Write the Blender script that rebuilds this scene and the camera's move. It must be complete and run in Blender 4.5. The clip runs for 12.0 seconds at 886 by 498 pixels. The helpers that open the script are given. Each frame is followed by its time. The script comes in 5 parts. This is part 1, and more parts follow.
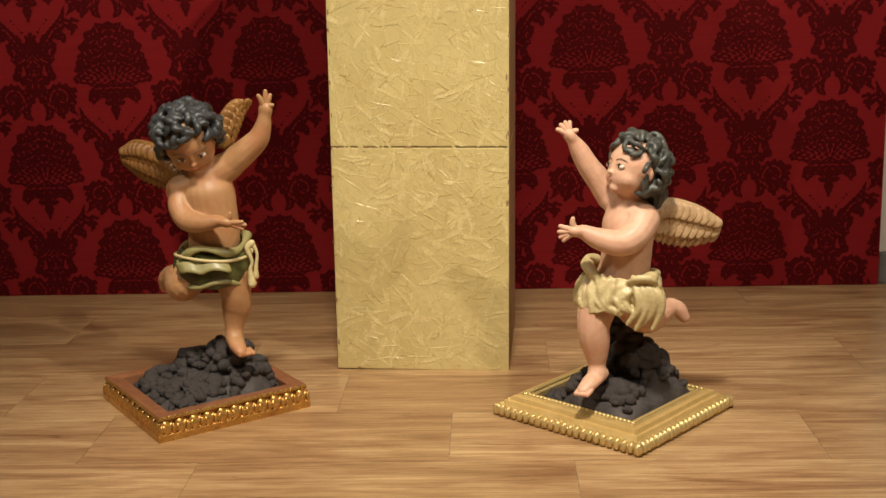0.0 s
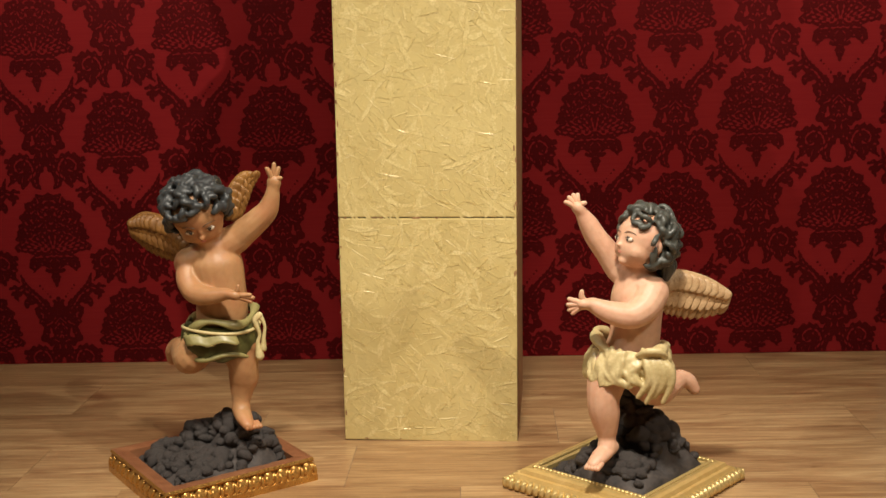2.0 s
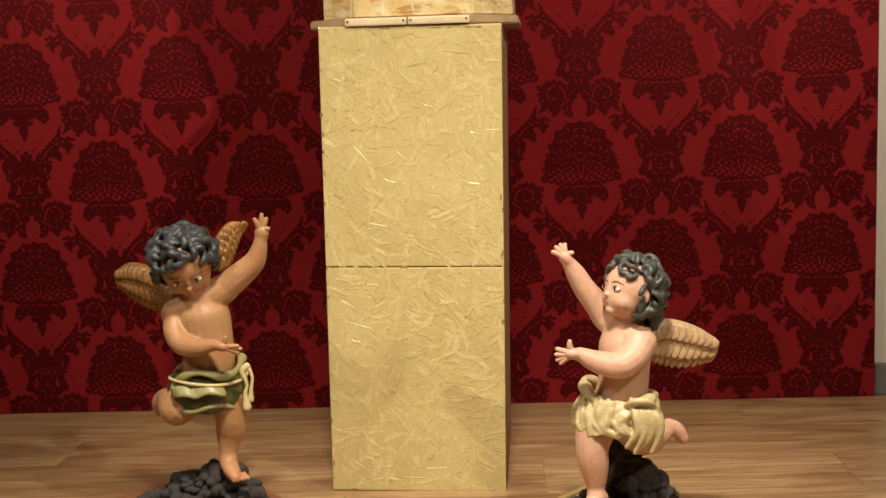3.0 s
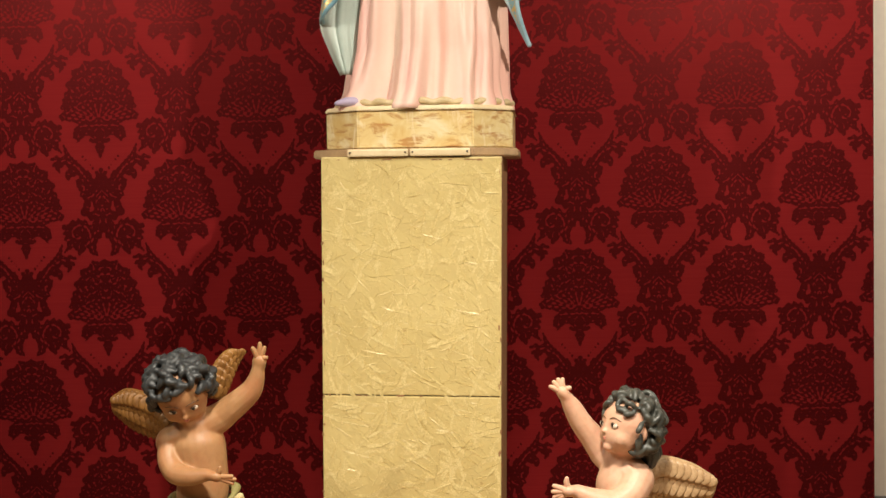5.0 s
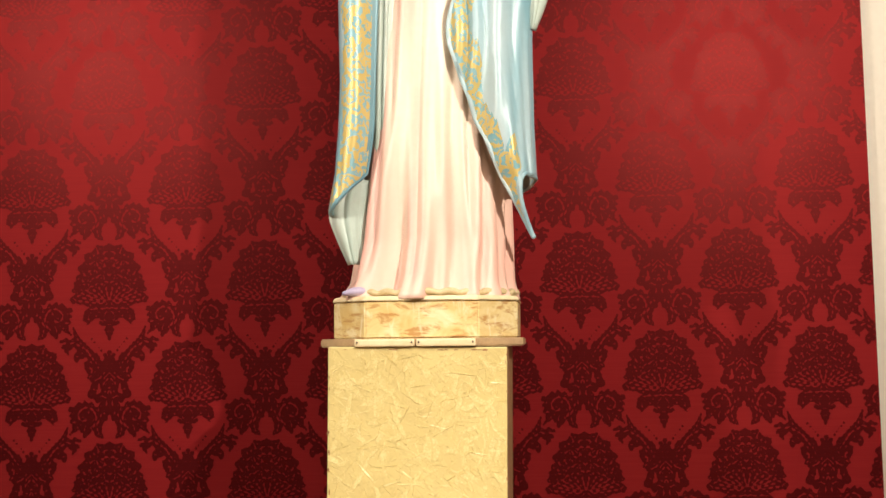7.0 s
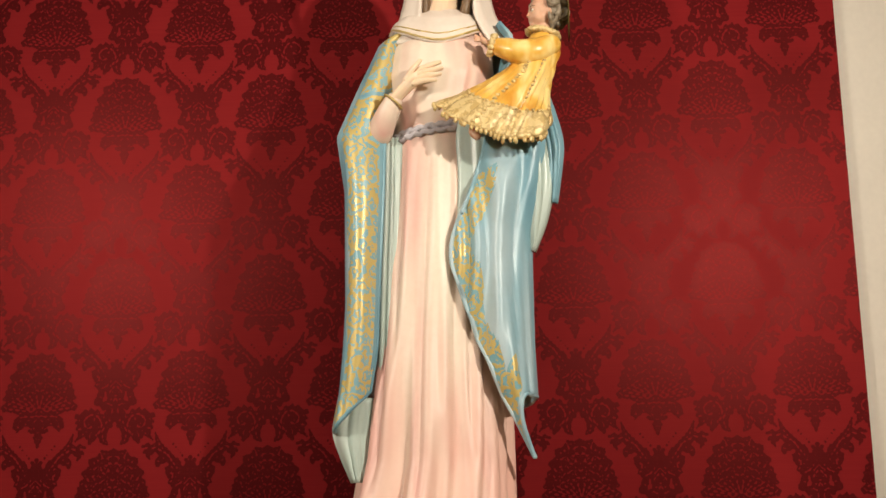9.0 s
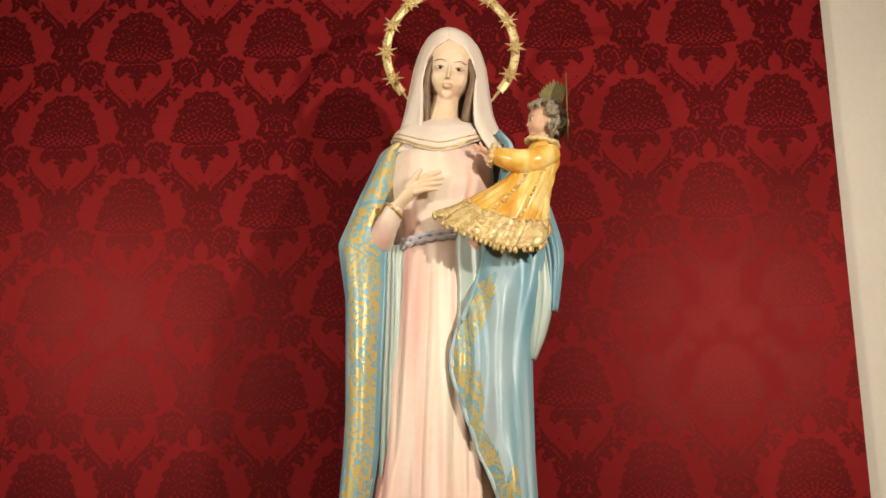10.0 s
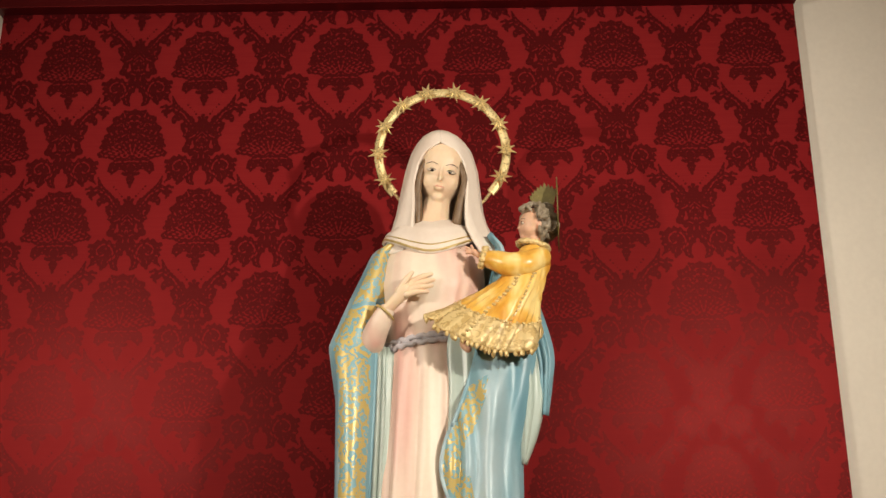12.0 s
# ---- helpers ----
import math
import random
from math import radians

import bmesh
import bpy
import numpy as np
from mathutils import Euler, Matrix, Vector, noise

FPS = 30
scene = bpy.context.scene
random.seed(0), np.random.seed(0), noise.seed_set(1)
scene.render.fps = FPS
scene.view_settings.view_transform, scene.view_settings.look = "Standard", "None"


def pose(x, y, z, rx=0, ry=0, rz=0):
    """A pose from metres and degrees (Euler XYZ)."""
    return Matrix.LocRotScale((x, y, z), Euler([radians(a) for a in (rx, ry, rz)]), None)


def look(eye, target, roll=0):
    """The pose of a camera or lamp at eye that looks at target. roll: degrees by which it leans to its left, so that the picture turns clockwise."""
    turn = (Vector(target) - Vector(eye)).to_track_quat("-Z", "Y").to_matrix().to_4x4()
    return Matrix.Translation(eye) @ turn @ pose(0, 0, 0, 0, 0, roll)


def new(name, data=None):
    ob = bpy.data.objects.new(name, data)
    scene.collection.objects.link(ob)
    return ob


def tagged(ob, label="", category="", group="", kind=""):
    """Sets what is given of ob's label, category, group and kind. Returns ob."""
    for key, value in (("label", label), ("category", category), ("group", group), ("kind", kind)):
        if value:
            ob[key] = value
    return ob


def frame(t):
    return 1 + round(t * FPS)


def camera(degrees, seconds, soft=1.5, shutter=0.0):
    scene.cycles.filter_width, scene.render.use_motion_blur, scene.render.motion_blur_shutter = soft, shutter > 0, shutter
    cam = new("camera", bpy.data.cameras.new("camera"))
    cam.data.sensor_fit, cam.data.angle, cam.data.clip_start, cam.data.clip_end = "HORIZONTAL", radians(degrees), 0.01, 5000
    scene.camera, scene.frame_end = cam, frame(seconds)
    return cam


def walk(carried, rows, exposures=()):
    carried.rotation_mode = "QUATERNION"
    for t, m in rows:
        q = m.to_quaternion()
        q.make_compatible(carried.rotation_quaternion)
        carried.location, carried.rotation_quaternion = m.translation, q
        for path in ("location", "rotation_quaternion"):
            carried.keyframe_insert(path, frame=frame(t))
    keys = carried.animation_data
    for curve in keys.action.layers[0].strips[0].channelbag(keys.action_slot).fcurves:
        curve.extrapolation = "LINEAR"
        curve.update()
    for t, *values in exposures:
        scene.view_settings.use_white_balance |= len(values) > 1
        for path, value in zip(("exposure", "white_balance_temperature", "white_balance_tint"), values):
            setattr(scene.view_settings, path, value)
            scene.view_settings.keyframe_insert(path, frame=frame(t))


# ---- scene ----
cam = camera(40.94, 12.0)
ROWS = [
    (0.0, 0.0002, 0.0000, 0.8404, 2.371, -12.983, 1.374),
    (0.5, -0.0043, 0.0031, 0.8490, 2.740, -12.473, 1.627),
    (1.0, -0.0060, 0.0058, 0.8557, 2.830, -11.628, 1.506),
    (1.5, -0.0105, 0.0076, 0.8634, 2.697, -10.831, 1.489),
    (2.0, -0.0090, 0.0095, 0.8700, 2.460, -10.288, 1.531),
    (2.5, -0.0118, 0.0107, 0.8817, 2.044, -9.728, 1.462),
    (3.0, -0.0108, 0.0096, 0.8868, 1.741, -8.320, 1.661),
    (4.8, -0.0101, 0.0038, 0.9282, 1.563, -3.865, 0.914),
    (5.0, -0.0102, 0.0061, 0.9358, 1.555, -3.200, 0.715),
    (5.5, -0.0088, -0.0007, 0.9552, 1.792, -1.227, 0.749),
    (6.0, -0.0093, -0.0098, 0.9685, 1.830, 0.665, 0.814),
    (6.5, -0.0085, -0.0179, 0.9849, 1.821, 2.539, 0.730),
    (7.0, -0.0099, -0.0198, 1.0022, 1.724, 4.420, 0.612),
    (7.2, -0.0051, -0.0214, 0.9991, 1.775, 5.304, 0.688),
    (8.8, -0.0086, -0.0757, 1.1250, 1.737, 11.157, 0.157),
    (9.0, -0.0036, -0.0898, 1.1465, 1.853, 11.659, 0.384),
    (9.5, 0.0101, -0.1158, 1.2061, 2.151, 12.888, 0.090),
    (10.0, 0.0156, -0.1287, 1.2453, 2.222, 14.675, 0.210),
    (10.5, 0.0128, -0.1350, 1.2621, 2.157, 16.530, 0.240),
    (11.0, 0.0091, -0.1424, 1.2801, 1.972, 17.887, 0.120),
    (11.5, 0.0060, -0.1471, 1.2934, 1.788, 18.396, -0.119),
    (12.0, 0.0067, -0.1458, 1.2900, 1.557, 18.637, 0.064),
]
# seconds, place, heading, pitch and lean to the right
EXPOSURE = [(0.0, -0.02), (3.0, 0.12), (5.0, 0.25), (6.0, 0.44), (7.0, 0.58), (8.0, 0.33), (9.0, 0.0), (10.0, -0.05), (12.0, -0.08)]
walk(cam, [(t, pose(x, y, z, 90 + pitch, 0, yaw) @ pose(0, 0, 0, 0, 0, -roll))
           for t, x, y, z, yaw, pitch, roll in ROWS], EXPOSURE)

# ---- light: a dim room, two halogen floods in front of the altar, out of view, and two added fills ----
world = bpy.data.worlds.new("dim_room")
world.use_nodes = True
world.node_tree.nodes["Background"].inputs[0].default_value = (1.0, 0.82, 0.62, 1)
world.node_tree.nodes["Background"].inputs[1].default_value = 0.05
scene.world = world


def flood(name, eye, target, watts, size, spread):
    lamp = bpy.data.lights.new(name, "SPOT")
    lamp.energy, lamp.shadow_soft_size = watts, size
    lamp.color = (1.0, 0.91, 0.77)
    lamp.spot_size, lamp.spot_blend = radians(spread), 1.0
    ob = new(name, lamp)
    ob.matrix_world = look(eye, target)
    return ob


flood("flood_lamp_right", (1.24, 0.52, 2.34), (0.05, 2.7, 1.95), 220, 0.028, 106)
flood("flood_lamp_left", (-1.80, 0.80, 2.34), (-0.30, 2.7, 1.95), 152, 0.028, 106)
# Added spot that brightens floor and pedestal front; no such lamp is known.
flood("floor_fill_spot", (-0.05, 0.55, 3.34), (-0.06, 1.80, 0.0), 620, 0.16, 47)
# Weak overhead area lamp added as general fill, not a known fixture.
fill_lamp = bpy.data.lights.new("overhead_fill", "AREA")
fill_lamp.energy, fill_lamp.size, fill_lamp.color = 18, 1.0, (1.0, 0.88, 0.72)
new("overhead_fill_glow", fill_lamp).matrix_world = look((0.0, 0.45, 3.38), (0.0, 0.6, 0))

# ---- materials ----
def material(name, color=(0.5, 0.5, 0.5), rough=0.5, metal=0.0, spec=0.5):
    m = bpy.data.materials.new(name)
    m.use_nodes = True
    b = m.node_tree.nodes["Principled BSDF"]
    b.inputs["Base Color"].default_value = (*color, 1)
    b.inputs["Roughness"].default_value = rough
    b.inputs["Metallic"].default_value = metal
    b.inputs["Specular IOR Level"].default_value = spec
    return m


def node(m, kind, **values):
    n = m.node_tree.nodes.new(kind)
    for key, value in values.items():
        n.inputs[key].default_value = value
    return n


def link(m, a, b):
    m.node_tree.links.new(a, b)


def bsdf(m):
    return m.node_tree.nodes["Principled BSDF"]


def coords(m, scale=(1, 1, 1), turn=(0, 0, 0)):
    c = m.node_tree.nodes.new("ShaderNodeTexCoord")
    mp = node(m, "ShaderNodeMapping", Scale=scale, Rotation=turn)
    link(m, c.outputs["Object"], mp.inputs["Vector"])
    return mp.outputs["Vector"]


def ramp(m, fac, stops):
    r = m.node_tree.nodes.new("ShaderNodeValToRGB")
    e = r.color_ramp.elements
    while len(e) < len(stops):
        e.new(0.5)
    for el, (at, col) in zip(e, stops):
        el.position, el.color = at, (*col, 1)
    link(m, fac, r.inputs["Fac"])
    return r.outputs["Color"]


def mix(m, fac, a, b, how="MIX"):
    n = m.node_tree.nodes.new("ShaderNodeMix")
    n.data_type, n.blend_type = "RGBA", how
    for value, sock in ((fac, n.inputs[0]), (a, n.inputs[6]), (b, n.inputs[7])):
        if isinstance(value, (int, float)):
            sock.default_value = value
        elif isinstance(value, tuple):
            sock.default_value = (*value, 1)
        else:
            link(m, value, sock)
    return n.outputs[2]


def noise_of(m, vec, scale, detail=4, rough=0.55, twist=0.0):
    n = node(m, "ShaderNodeTexNoise", Scale=scale, Detail=detail, Roughness=rough, Distortion=twist)
    link(m, vec, n.inputs["Vector"])
    return n.outputs["Fac"]


def bump(m, height, strength=0.3, depth=0.002):
    n = node(m, "ShaderNodeBump", Strength=strength, Distance=depth)
    link(m, height, n.inputs["Height"])
    link(m, n.outputs["Normal"], bsdf(m).inputs["Normal"])


def speckled(name, a, b, scale, rough=0.5, metal=0.0, bumpy=0.2, depth=0.001, spec=0.5, fine=6.0):
    """Two colours mixed by coarse and fine noise, with relief."""
    m = material(name, a, rough, metal, spec)
    v = coords(m)
    coarse, grain = noise_of(m, v, scale), noise_of(m, v, scale * fine, 6)
    both = mix(m, 0.4, coarse, grain)
    link(m, ramp(m, both, [(0.35, a), (0.65, b)]), bsdf(m).inputs["Base Color"])
    bump(m, both, bumpy, depth)
    r = ramp(m, grain, [(0.3, (rough * 0.8,) * 3), (0.7, (min(1, rough * 1.2),) * 3)])
    link(m, r, bsdf(m).inputs["Roughness"])
    return m


def fabric(name, a, b, rough, spec):
    m = material(name, a, rough, 0, spec)
    v = coords(m)
    weave = m.node_tree.nodes.new("ShaderNodeTexWave")
    weave.bands_direction = "Z"
    weave.inputs["Scale"].default_value = 420
    weave.inputs["Distortion"].default_value = 1.5
    link(m, v, weave.inputs["Vector"])
    cloud = noise_of(m, v, 2.2, 3)
    slub = noise_of(m, coords(m, (6, 6, 260)), 1.0, 4)
    link(m, ramp(m, mix(m, 0.5, cloud, slub), [(0.38, a), (0.62, b)]), bsdf(m).inputs["Base Color"])
    bump(m, mix(m, 0.5, weave.outputs["Color"], slub), 0.10, 0.0005)
    bsdf(m).inputs["Specular Tint"].default_value = (1, 0.10, 0.09, 1)
    return m


RED = fabric("red_damask_ground", (0.180, 0.0110, 0.0130), (0.208, 0.0142, 0.0152), 0.43, 0.24)
DARK_RED = fabric("red_damask_figure", (0.042, 0.0030, 0.0040), (0.055, 0.0039, 0.0050), 0.40, 0.56)
PLASTER = speckled("cream_plaster", (0.66, 0.60, 0.52), (0.72, 0.66, 0.57), 3, 0.85, 0, 0.15, 0.002, 0.2, 20)
SKIRTING = speckled("grey_skirting", (0.12, 0.115, 0.11), (0.17, 0.16, 0.15), 8, 0.5)
GROUT = speckled("grout", (0.19, 0.13, 0.085), (0.25, 0.18, 0.12), 30, 0.9)


def plank_wood():
    m = material("wood_plank", rough=0.30, spec=0.6)
    info = m.node_tree.nodes.new("ShaderNodeObjectInfo")
    c = m.node_tree.nodes.new("ShaderNodeTexCoord")
    shift = m.node_tree.nodes.new("ShaderNodeVectorMath")
    shift.operation = "MULTIPLY_ADD"
    link(m, info.outputs["Random"], shift.inputs[0])
    shift.inputs[1].default_value = (37, 19, 11)
    link(m, c.outputs["Object"], shift.inputs[2])

    def layer(scale, size, detail, twist):
        mp = node(m, "ShaderNodeMapping", Scale=scale)
        link(m, shift.outputs[0], mp.inputs["Vector"])
        return noise_of(m, mp.outputs["Vector"], size, detail, 0.6, twist)

    broad = layer((1.2, 9, 1), 2.0, 3, 1.2)
    grain = layer((2.2, 70, 1), 2.4, 5, 0.6)
    pores = layer((9, 240, 1), 3.0, 4, 0.2)
    knots = layer((4, 9, 1), 1.6, 2, 2.5)
    col = ramp(m, broad, [(0.30, (0.26, 0.148, 0.072)), (0.55, (0.41, 0.270, 0.138)), (0.75, (0.52, 0.375, 0.205))])
    streak = ramp(m, grain, [(0.38, (0.62, 0.55, 0.50)), (0.56, (1.0, 1.0, 1.0))])
    col = mix(m, 0.75, col, streak, "MULTIPLY")
    col = mix(m, 0.35, col, ramp(m, pores, [(0.40, (0.55, 0.48, 0.42)), (0.55, (1, 1, 1))]), "MULTIPLY")
    col = mix(m, 1.0, col, ramp(m, knots, [(0.20, (0.45, 0.34, 0.27)), (0.30, (1, 1, 1))]), "MULTIPLY")
    tone = ramp(m, info.outputs["Random"], [(0.0, (0.98, 0.90, 0.82)), (0.5, (1.10, 1.05, 0.98)), (1.0, (1.20, 1.17, 1.12))])
    link(m, mix(m, 1.0, col, tone, "MULTIPLY"), bsdf(m).inputs["Base Color"])
    bump(m, mix(m, 0.5, grain, pores), 0.22, 0.001)
    return m


PLANK = plank_wood()


def gold_osb():
    """Strand board under brushed gold paint: long flakes lying at many angles."""
    m = material("gold_painted_strand_board", rough=0.40, metal=0.04)
    heights = []
    for i, (turn, sx, sz) in enumerate(((0.35, 16, 75), (-0.7, 14, 70), (1.25, 12, 60), (2.3, 18, 90))):
        mp = node(m, "ShaderNodeMapping", Scale=(sx, 30, sz))
        link(m, coords(m, (1, 1, 1), (0, turn, 0)), mp.inputs["Vector"])
        v = mp.outputs["Vector"]
        n = m.node_tree.nodes.new("ShaderNodeTexVoronoi")
        n.feature = "F1"
        n.inputs["Scale"].default_value = 0.9 + 0.15 * i
        link(m, v, n.inputs["Vector"])
        heights.append(n.outputs["Color"])
    flakes = mix(m, 0.5, mix(m, 0.5, heights[0], heights[1]), mix(m, 0.5, heights[2], heights[3]))
    grain = noise_of(m, coords(m, (120, 120, 120)), 2, 5)
    cloud = noise_of(m, coords(m), 5, 4)
    wear = noise_of(m, coords(m, (1, 1, 1)), 38, 6, 0.7)
    col = ramp(m, cloud, [(0.3, (0.53, 0.41, 0.160)), (0.7, (0.62, 0.50, 0.215))])
    col = mix(m, 0.10, col, ramp(m, flakes, [(0.40, (0.45, 0.38, 0.28)), (0.52, (1, 1, 1))]), "MULTIPLY")
    col = mix(m, 0.8, col, ramp(m, wear, [(0.25, (0.55, 0.42, 0.30)), (0.36, (1, 1, 1))]), "MULTIPLY")
    link(m, col, bsdf(m).inputs["Base Color"])
    bump(m, mix(m, 0.12, ramp(m, flakes, [(0.40, (0, 0, 0)), (0.60, (1, 1, 1))]), grain), 0.7, 0.004)
    bsdf(m).inputs["Coat Weight"].default_value = 0.5
    bsdf(m).inputs["Coat Roughness"].default_value = 0.22
    link(m, ramp(m, flakes, [(0.3, (0.52,) * 3), (0.7, (0.34,) * 3)]), bsdf(m).inputs["Roughness"])
    return m


GOLD_BOARD = gold_osb()
# Slightly paler than the board: the flakes' glints are put into this colour.
GOLD_FLAKE = speckled("gold_paint_on_flakes", (0.56, 0.44, 0.18), (0.67, 0.55, 0.26), 60, 0.28, 0.06, 0.3)
RAW_EDGE = speckled("raw_strand_board_edge", (0.22, 0.11, 0.045), (0.36, 0.20, 0.085), 60, 0.75, 0, 0.6, 0.002)
def painted_marble():
    """Ochre and rust dabs brushed slantwise over cream."""
    m = material("painted_yellow_marble", rough=0.35)
    cloud = noise_of(m, coords(m), 16, 4, 0.6, 0.8)
    col = ramp(m, cloud, [(0.32, (0.58, 0.38, 0.13)), (0.55, (0.66, 0.52, 0.25)), (0.72, (0.72, 0.63, 0.40))])
    dabs = noise_of(m, coords(m, (22, 22, 60), (0, 0.75, 0)), 1.0, 5, 0.65, 0.6)
    col = mix(m, ramp(m, dabs, [(0.52, (0, 0, 0)), (0.64, (0.85, 0.85, 0.85))]), col, (0.40, 0.19, 0.055))
    pale = noise_of(m, coords(m, (40, 40, 14), (0, 0.5, 0)), 1.0, 4, 0.6, 0.5)
    col = mix(m, ramp(m, pale, [(0.58, (0, 0, 0)), (0.68, (0.7, 0.7, 0.7))]), col, (0.74, 0.64, 0.42))
    link(m, col, bsdf(m).inputs["Base Color"])
    bump(m, dabs, 0.08, 0.0005)
    return m


MARBLE = painted_marble()
CREAM_WOOD = speckled("cream_painted_wood", (0.60, 0.47, 0.27), (0.70, 0.58, 0.37), 40, 0.5, 0, 0.2)
OLD_WOOD = speckled("tan_wood_edge", (0.34, 0.22, 0.115), (0.46, 0.31, 0.17), 50, 0.55, 0, 0.3)
DARK_GOLD = speckled("antique_gilt", (0.42, 0.20, 0.045), (0.62, 0.36, 0.10), 45, 0.30, 0.75, 0.35, 0.001)
BROWN_WOOD = speckled("reddish_brown_wood", (0.17, 0.065, 0.028), (0.26, 0.11, 0.048), 30, 0.42, 0, 0.25)
PALE_GOLD = speckled("pale_gilt", (0.50, 0.35, 0.12), (0.66, 0.50, 0.22), 45, 0.36, 0.55, 0.3, 0.001)
OCHRE_GOLD = speckled("ochre_gilt", (0.56, 0.37, 0.12), (0.66, 0.46, 0.18), 40, 0.40, 0.35, 0.25, 0.001)
ROCK = speckled("dark_painted_rock", (0.026, 0.023, 0.023), (0.085, 0.070, 0.062), 34, 0.72, 0, 0.8, 0.003, 0.35)

# ---- small builders ----
def obj(name, bm, mats, parent=None, label="", smooth=True, origin=None):
    """Links a bmesh as one mesh object; its origin goes to the given place."""
    me = bpy.data.meshes.new(name)
    if origin is not None:
        bmesh.ops.translate(bm, verts=bm.verts, vec=-Vector(origin))
    bmesh.ops.recalc_face_normals(bm, faces=bm.faces)
    bm.to_mesh(me)
    bm.free()
    for mat in mats if isinstance(mats, (list, tuple)) else [mats]:
        me.materials.append(mat)
    if smooth:
        me.shade_smooth()
    ob = new(name, me)
    if origin is not None:
        ob.location = origin
    if parent:
        ob.parent = parent
    if label:
        ob["label"] = label
    return ob


def empty(name, at=(0, 0, 0), turn=0.0):
    ob = new(name)
    ob.empty_display_size = 0.1
    ob.matrix_world = pose(*at, 0, 0, turn)
    return ob


def box(bm, lo, hi, bevel=0.0, m=None, index=0):
    """Adds a box between two corners, with bevelled edges."""
    lo, hi = Vector(lo), Vector(hi)
    made = bmesh.ops.create_cube(bm, size=1)["verts"]
    size = hi - lo
    for v in made:
        v.co = Vector(((v.co.x + 0.5) * size.x, (v.co.y + 0.5) * size.y, (v.co.z + 0.5) * size.z)) + lo
        if m:
            v.co = m @ v.co
    faces = {f for v in made for f in v.link_faces}
    for f in faces:
        f.material_index = index
    if bevel:
        edges = list({e for v in made for e in v.link_edges})
        out = bmesh.ops.bevel(bm, geom=edges, offset=bevel, segments=2, affect="EDGES", profile=0.6)
        for f in out["faces"]:
            f.material_index = index
    return made


# ---- the setting ----
WALL_Y = 3.141
LEFT, RIGHT, TOP, LEAN = -1.475, 1.043, 3.195, 0.0103

bm = bmesh.new()
box(bm, (LEFT, WALL_Y, 0.0), (RIGHT, WALL_Y + 0.03, TOP), 0.002)
for v in bm.verts:
    if v.co.x > 0:
        v.co.x -= LEAN * v.co.z
damask = tagged(obj("wall_panel", bm, RED, smooth=False), "wall panel covered in dark red damask fabric", "wall", kind="structure")
bm = bmesh.new()
box(bm, (LEFT - 0.012, WALL_Y - 0.045, TOP), (RIGHT - LEAN * TOP + 0.004, WALL_Y + 0.03, 3.42), 0.004)
tagged(obj("trim_top", bm, DARK_RED, smooth=False), "dark red fabric pelmet along the wall top", "pelmet", kind="structure")
bm = bmesh.new()
box(bm, (-3.6, WALL_Y + 0.03, 0), (3.2, WALL_Y + 0.2, 3.42))
tagged(obj("wall_north", bm, PLASTER, smooth=False), "plain cream plastered wall behind the red panel", "wall", kind="structure")
# Unseen walls, added to close the room and bounce light.
for name, lo, hi in (("bounce_wall_east", (3.0, -3.6, 0), (3.2, WALL_Y + 0.03, 3.42)), ("bounce_wall_west", (-3.8, -3.6, 0), (-3.6, WALL_Y + 0.2, 3.42)),
                     ("bounce_wall_south", (-3.8, -3.8, 0), (3.2, -3.6, 3.42))):
    bm = bmesh.new()
    box(bm, lo, hi)
    tagged(obj(name, bm, PLASTER, smooth=False), "unseen cream plastered wall, added to bounce light", "wall", kind="structure")
# Unseen ceiling, added for the same bounce.
bm = bmesh.new()
box(bm, (-3.8, -3.8, 3.42), (3.2, WALL_Y + 0.2, 3.55))
tagged(obj("ceiling", bm, PLASTER, smooth=False), "unseen cream plastered ceiling, added to bounce light", "ceiling", kind="structure")
for lo, hi in (((RIGHT + 0.005, WALL_Y + 0.014, 0), (3.0, WALL_Y + 0.03, 0.085)), ((-3.6, WALL_Y + 0.014, 0), (LEFT - 0.005, WALL_Y + 0.03, 0.085))):
    bm = bmesh.new()
    box(bm, lo, hi, 0.003)
    tagged(obj("baseboard", bm, SKIRTING, smooth=False), "dark grey skirting board at the wall's foot", "skirting", kind="structure")

# ---- the woven figure of the damask: one repeat as a field, then strips along its outline ----
REPEAT_X, REPEAT_Z, TWIST = 0.42, 0.5295, 0.0131


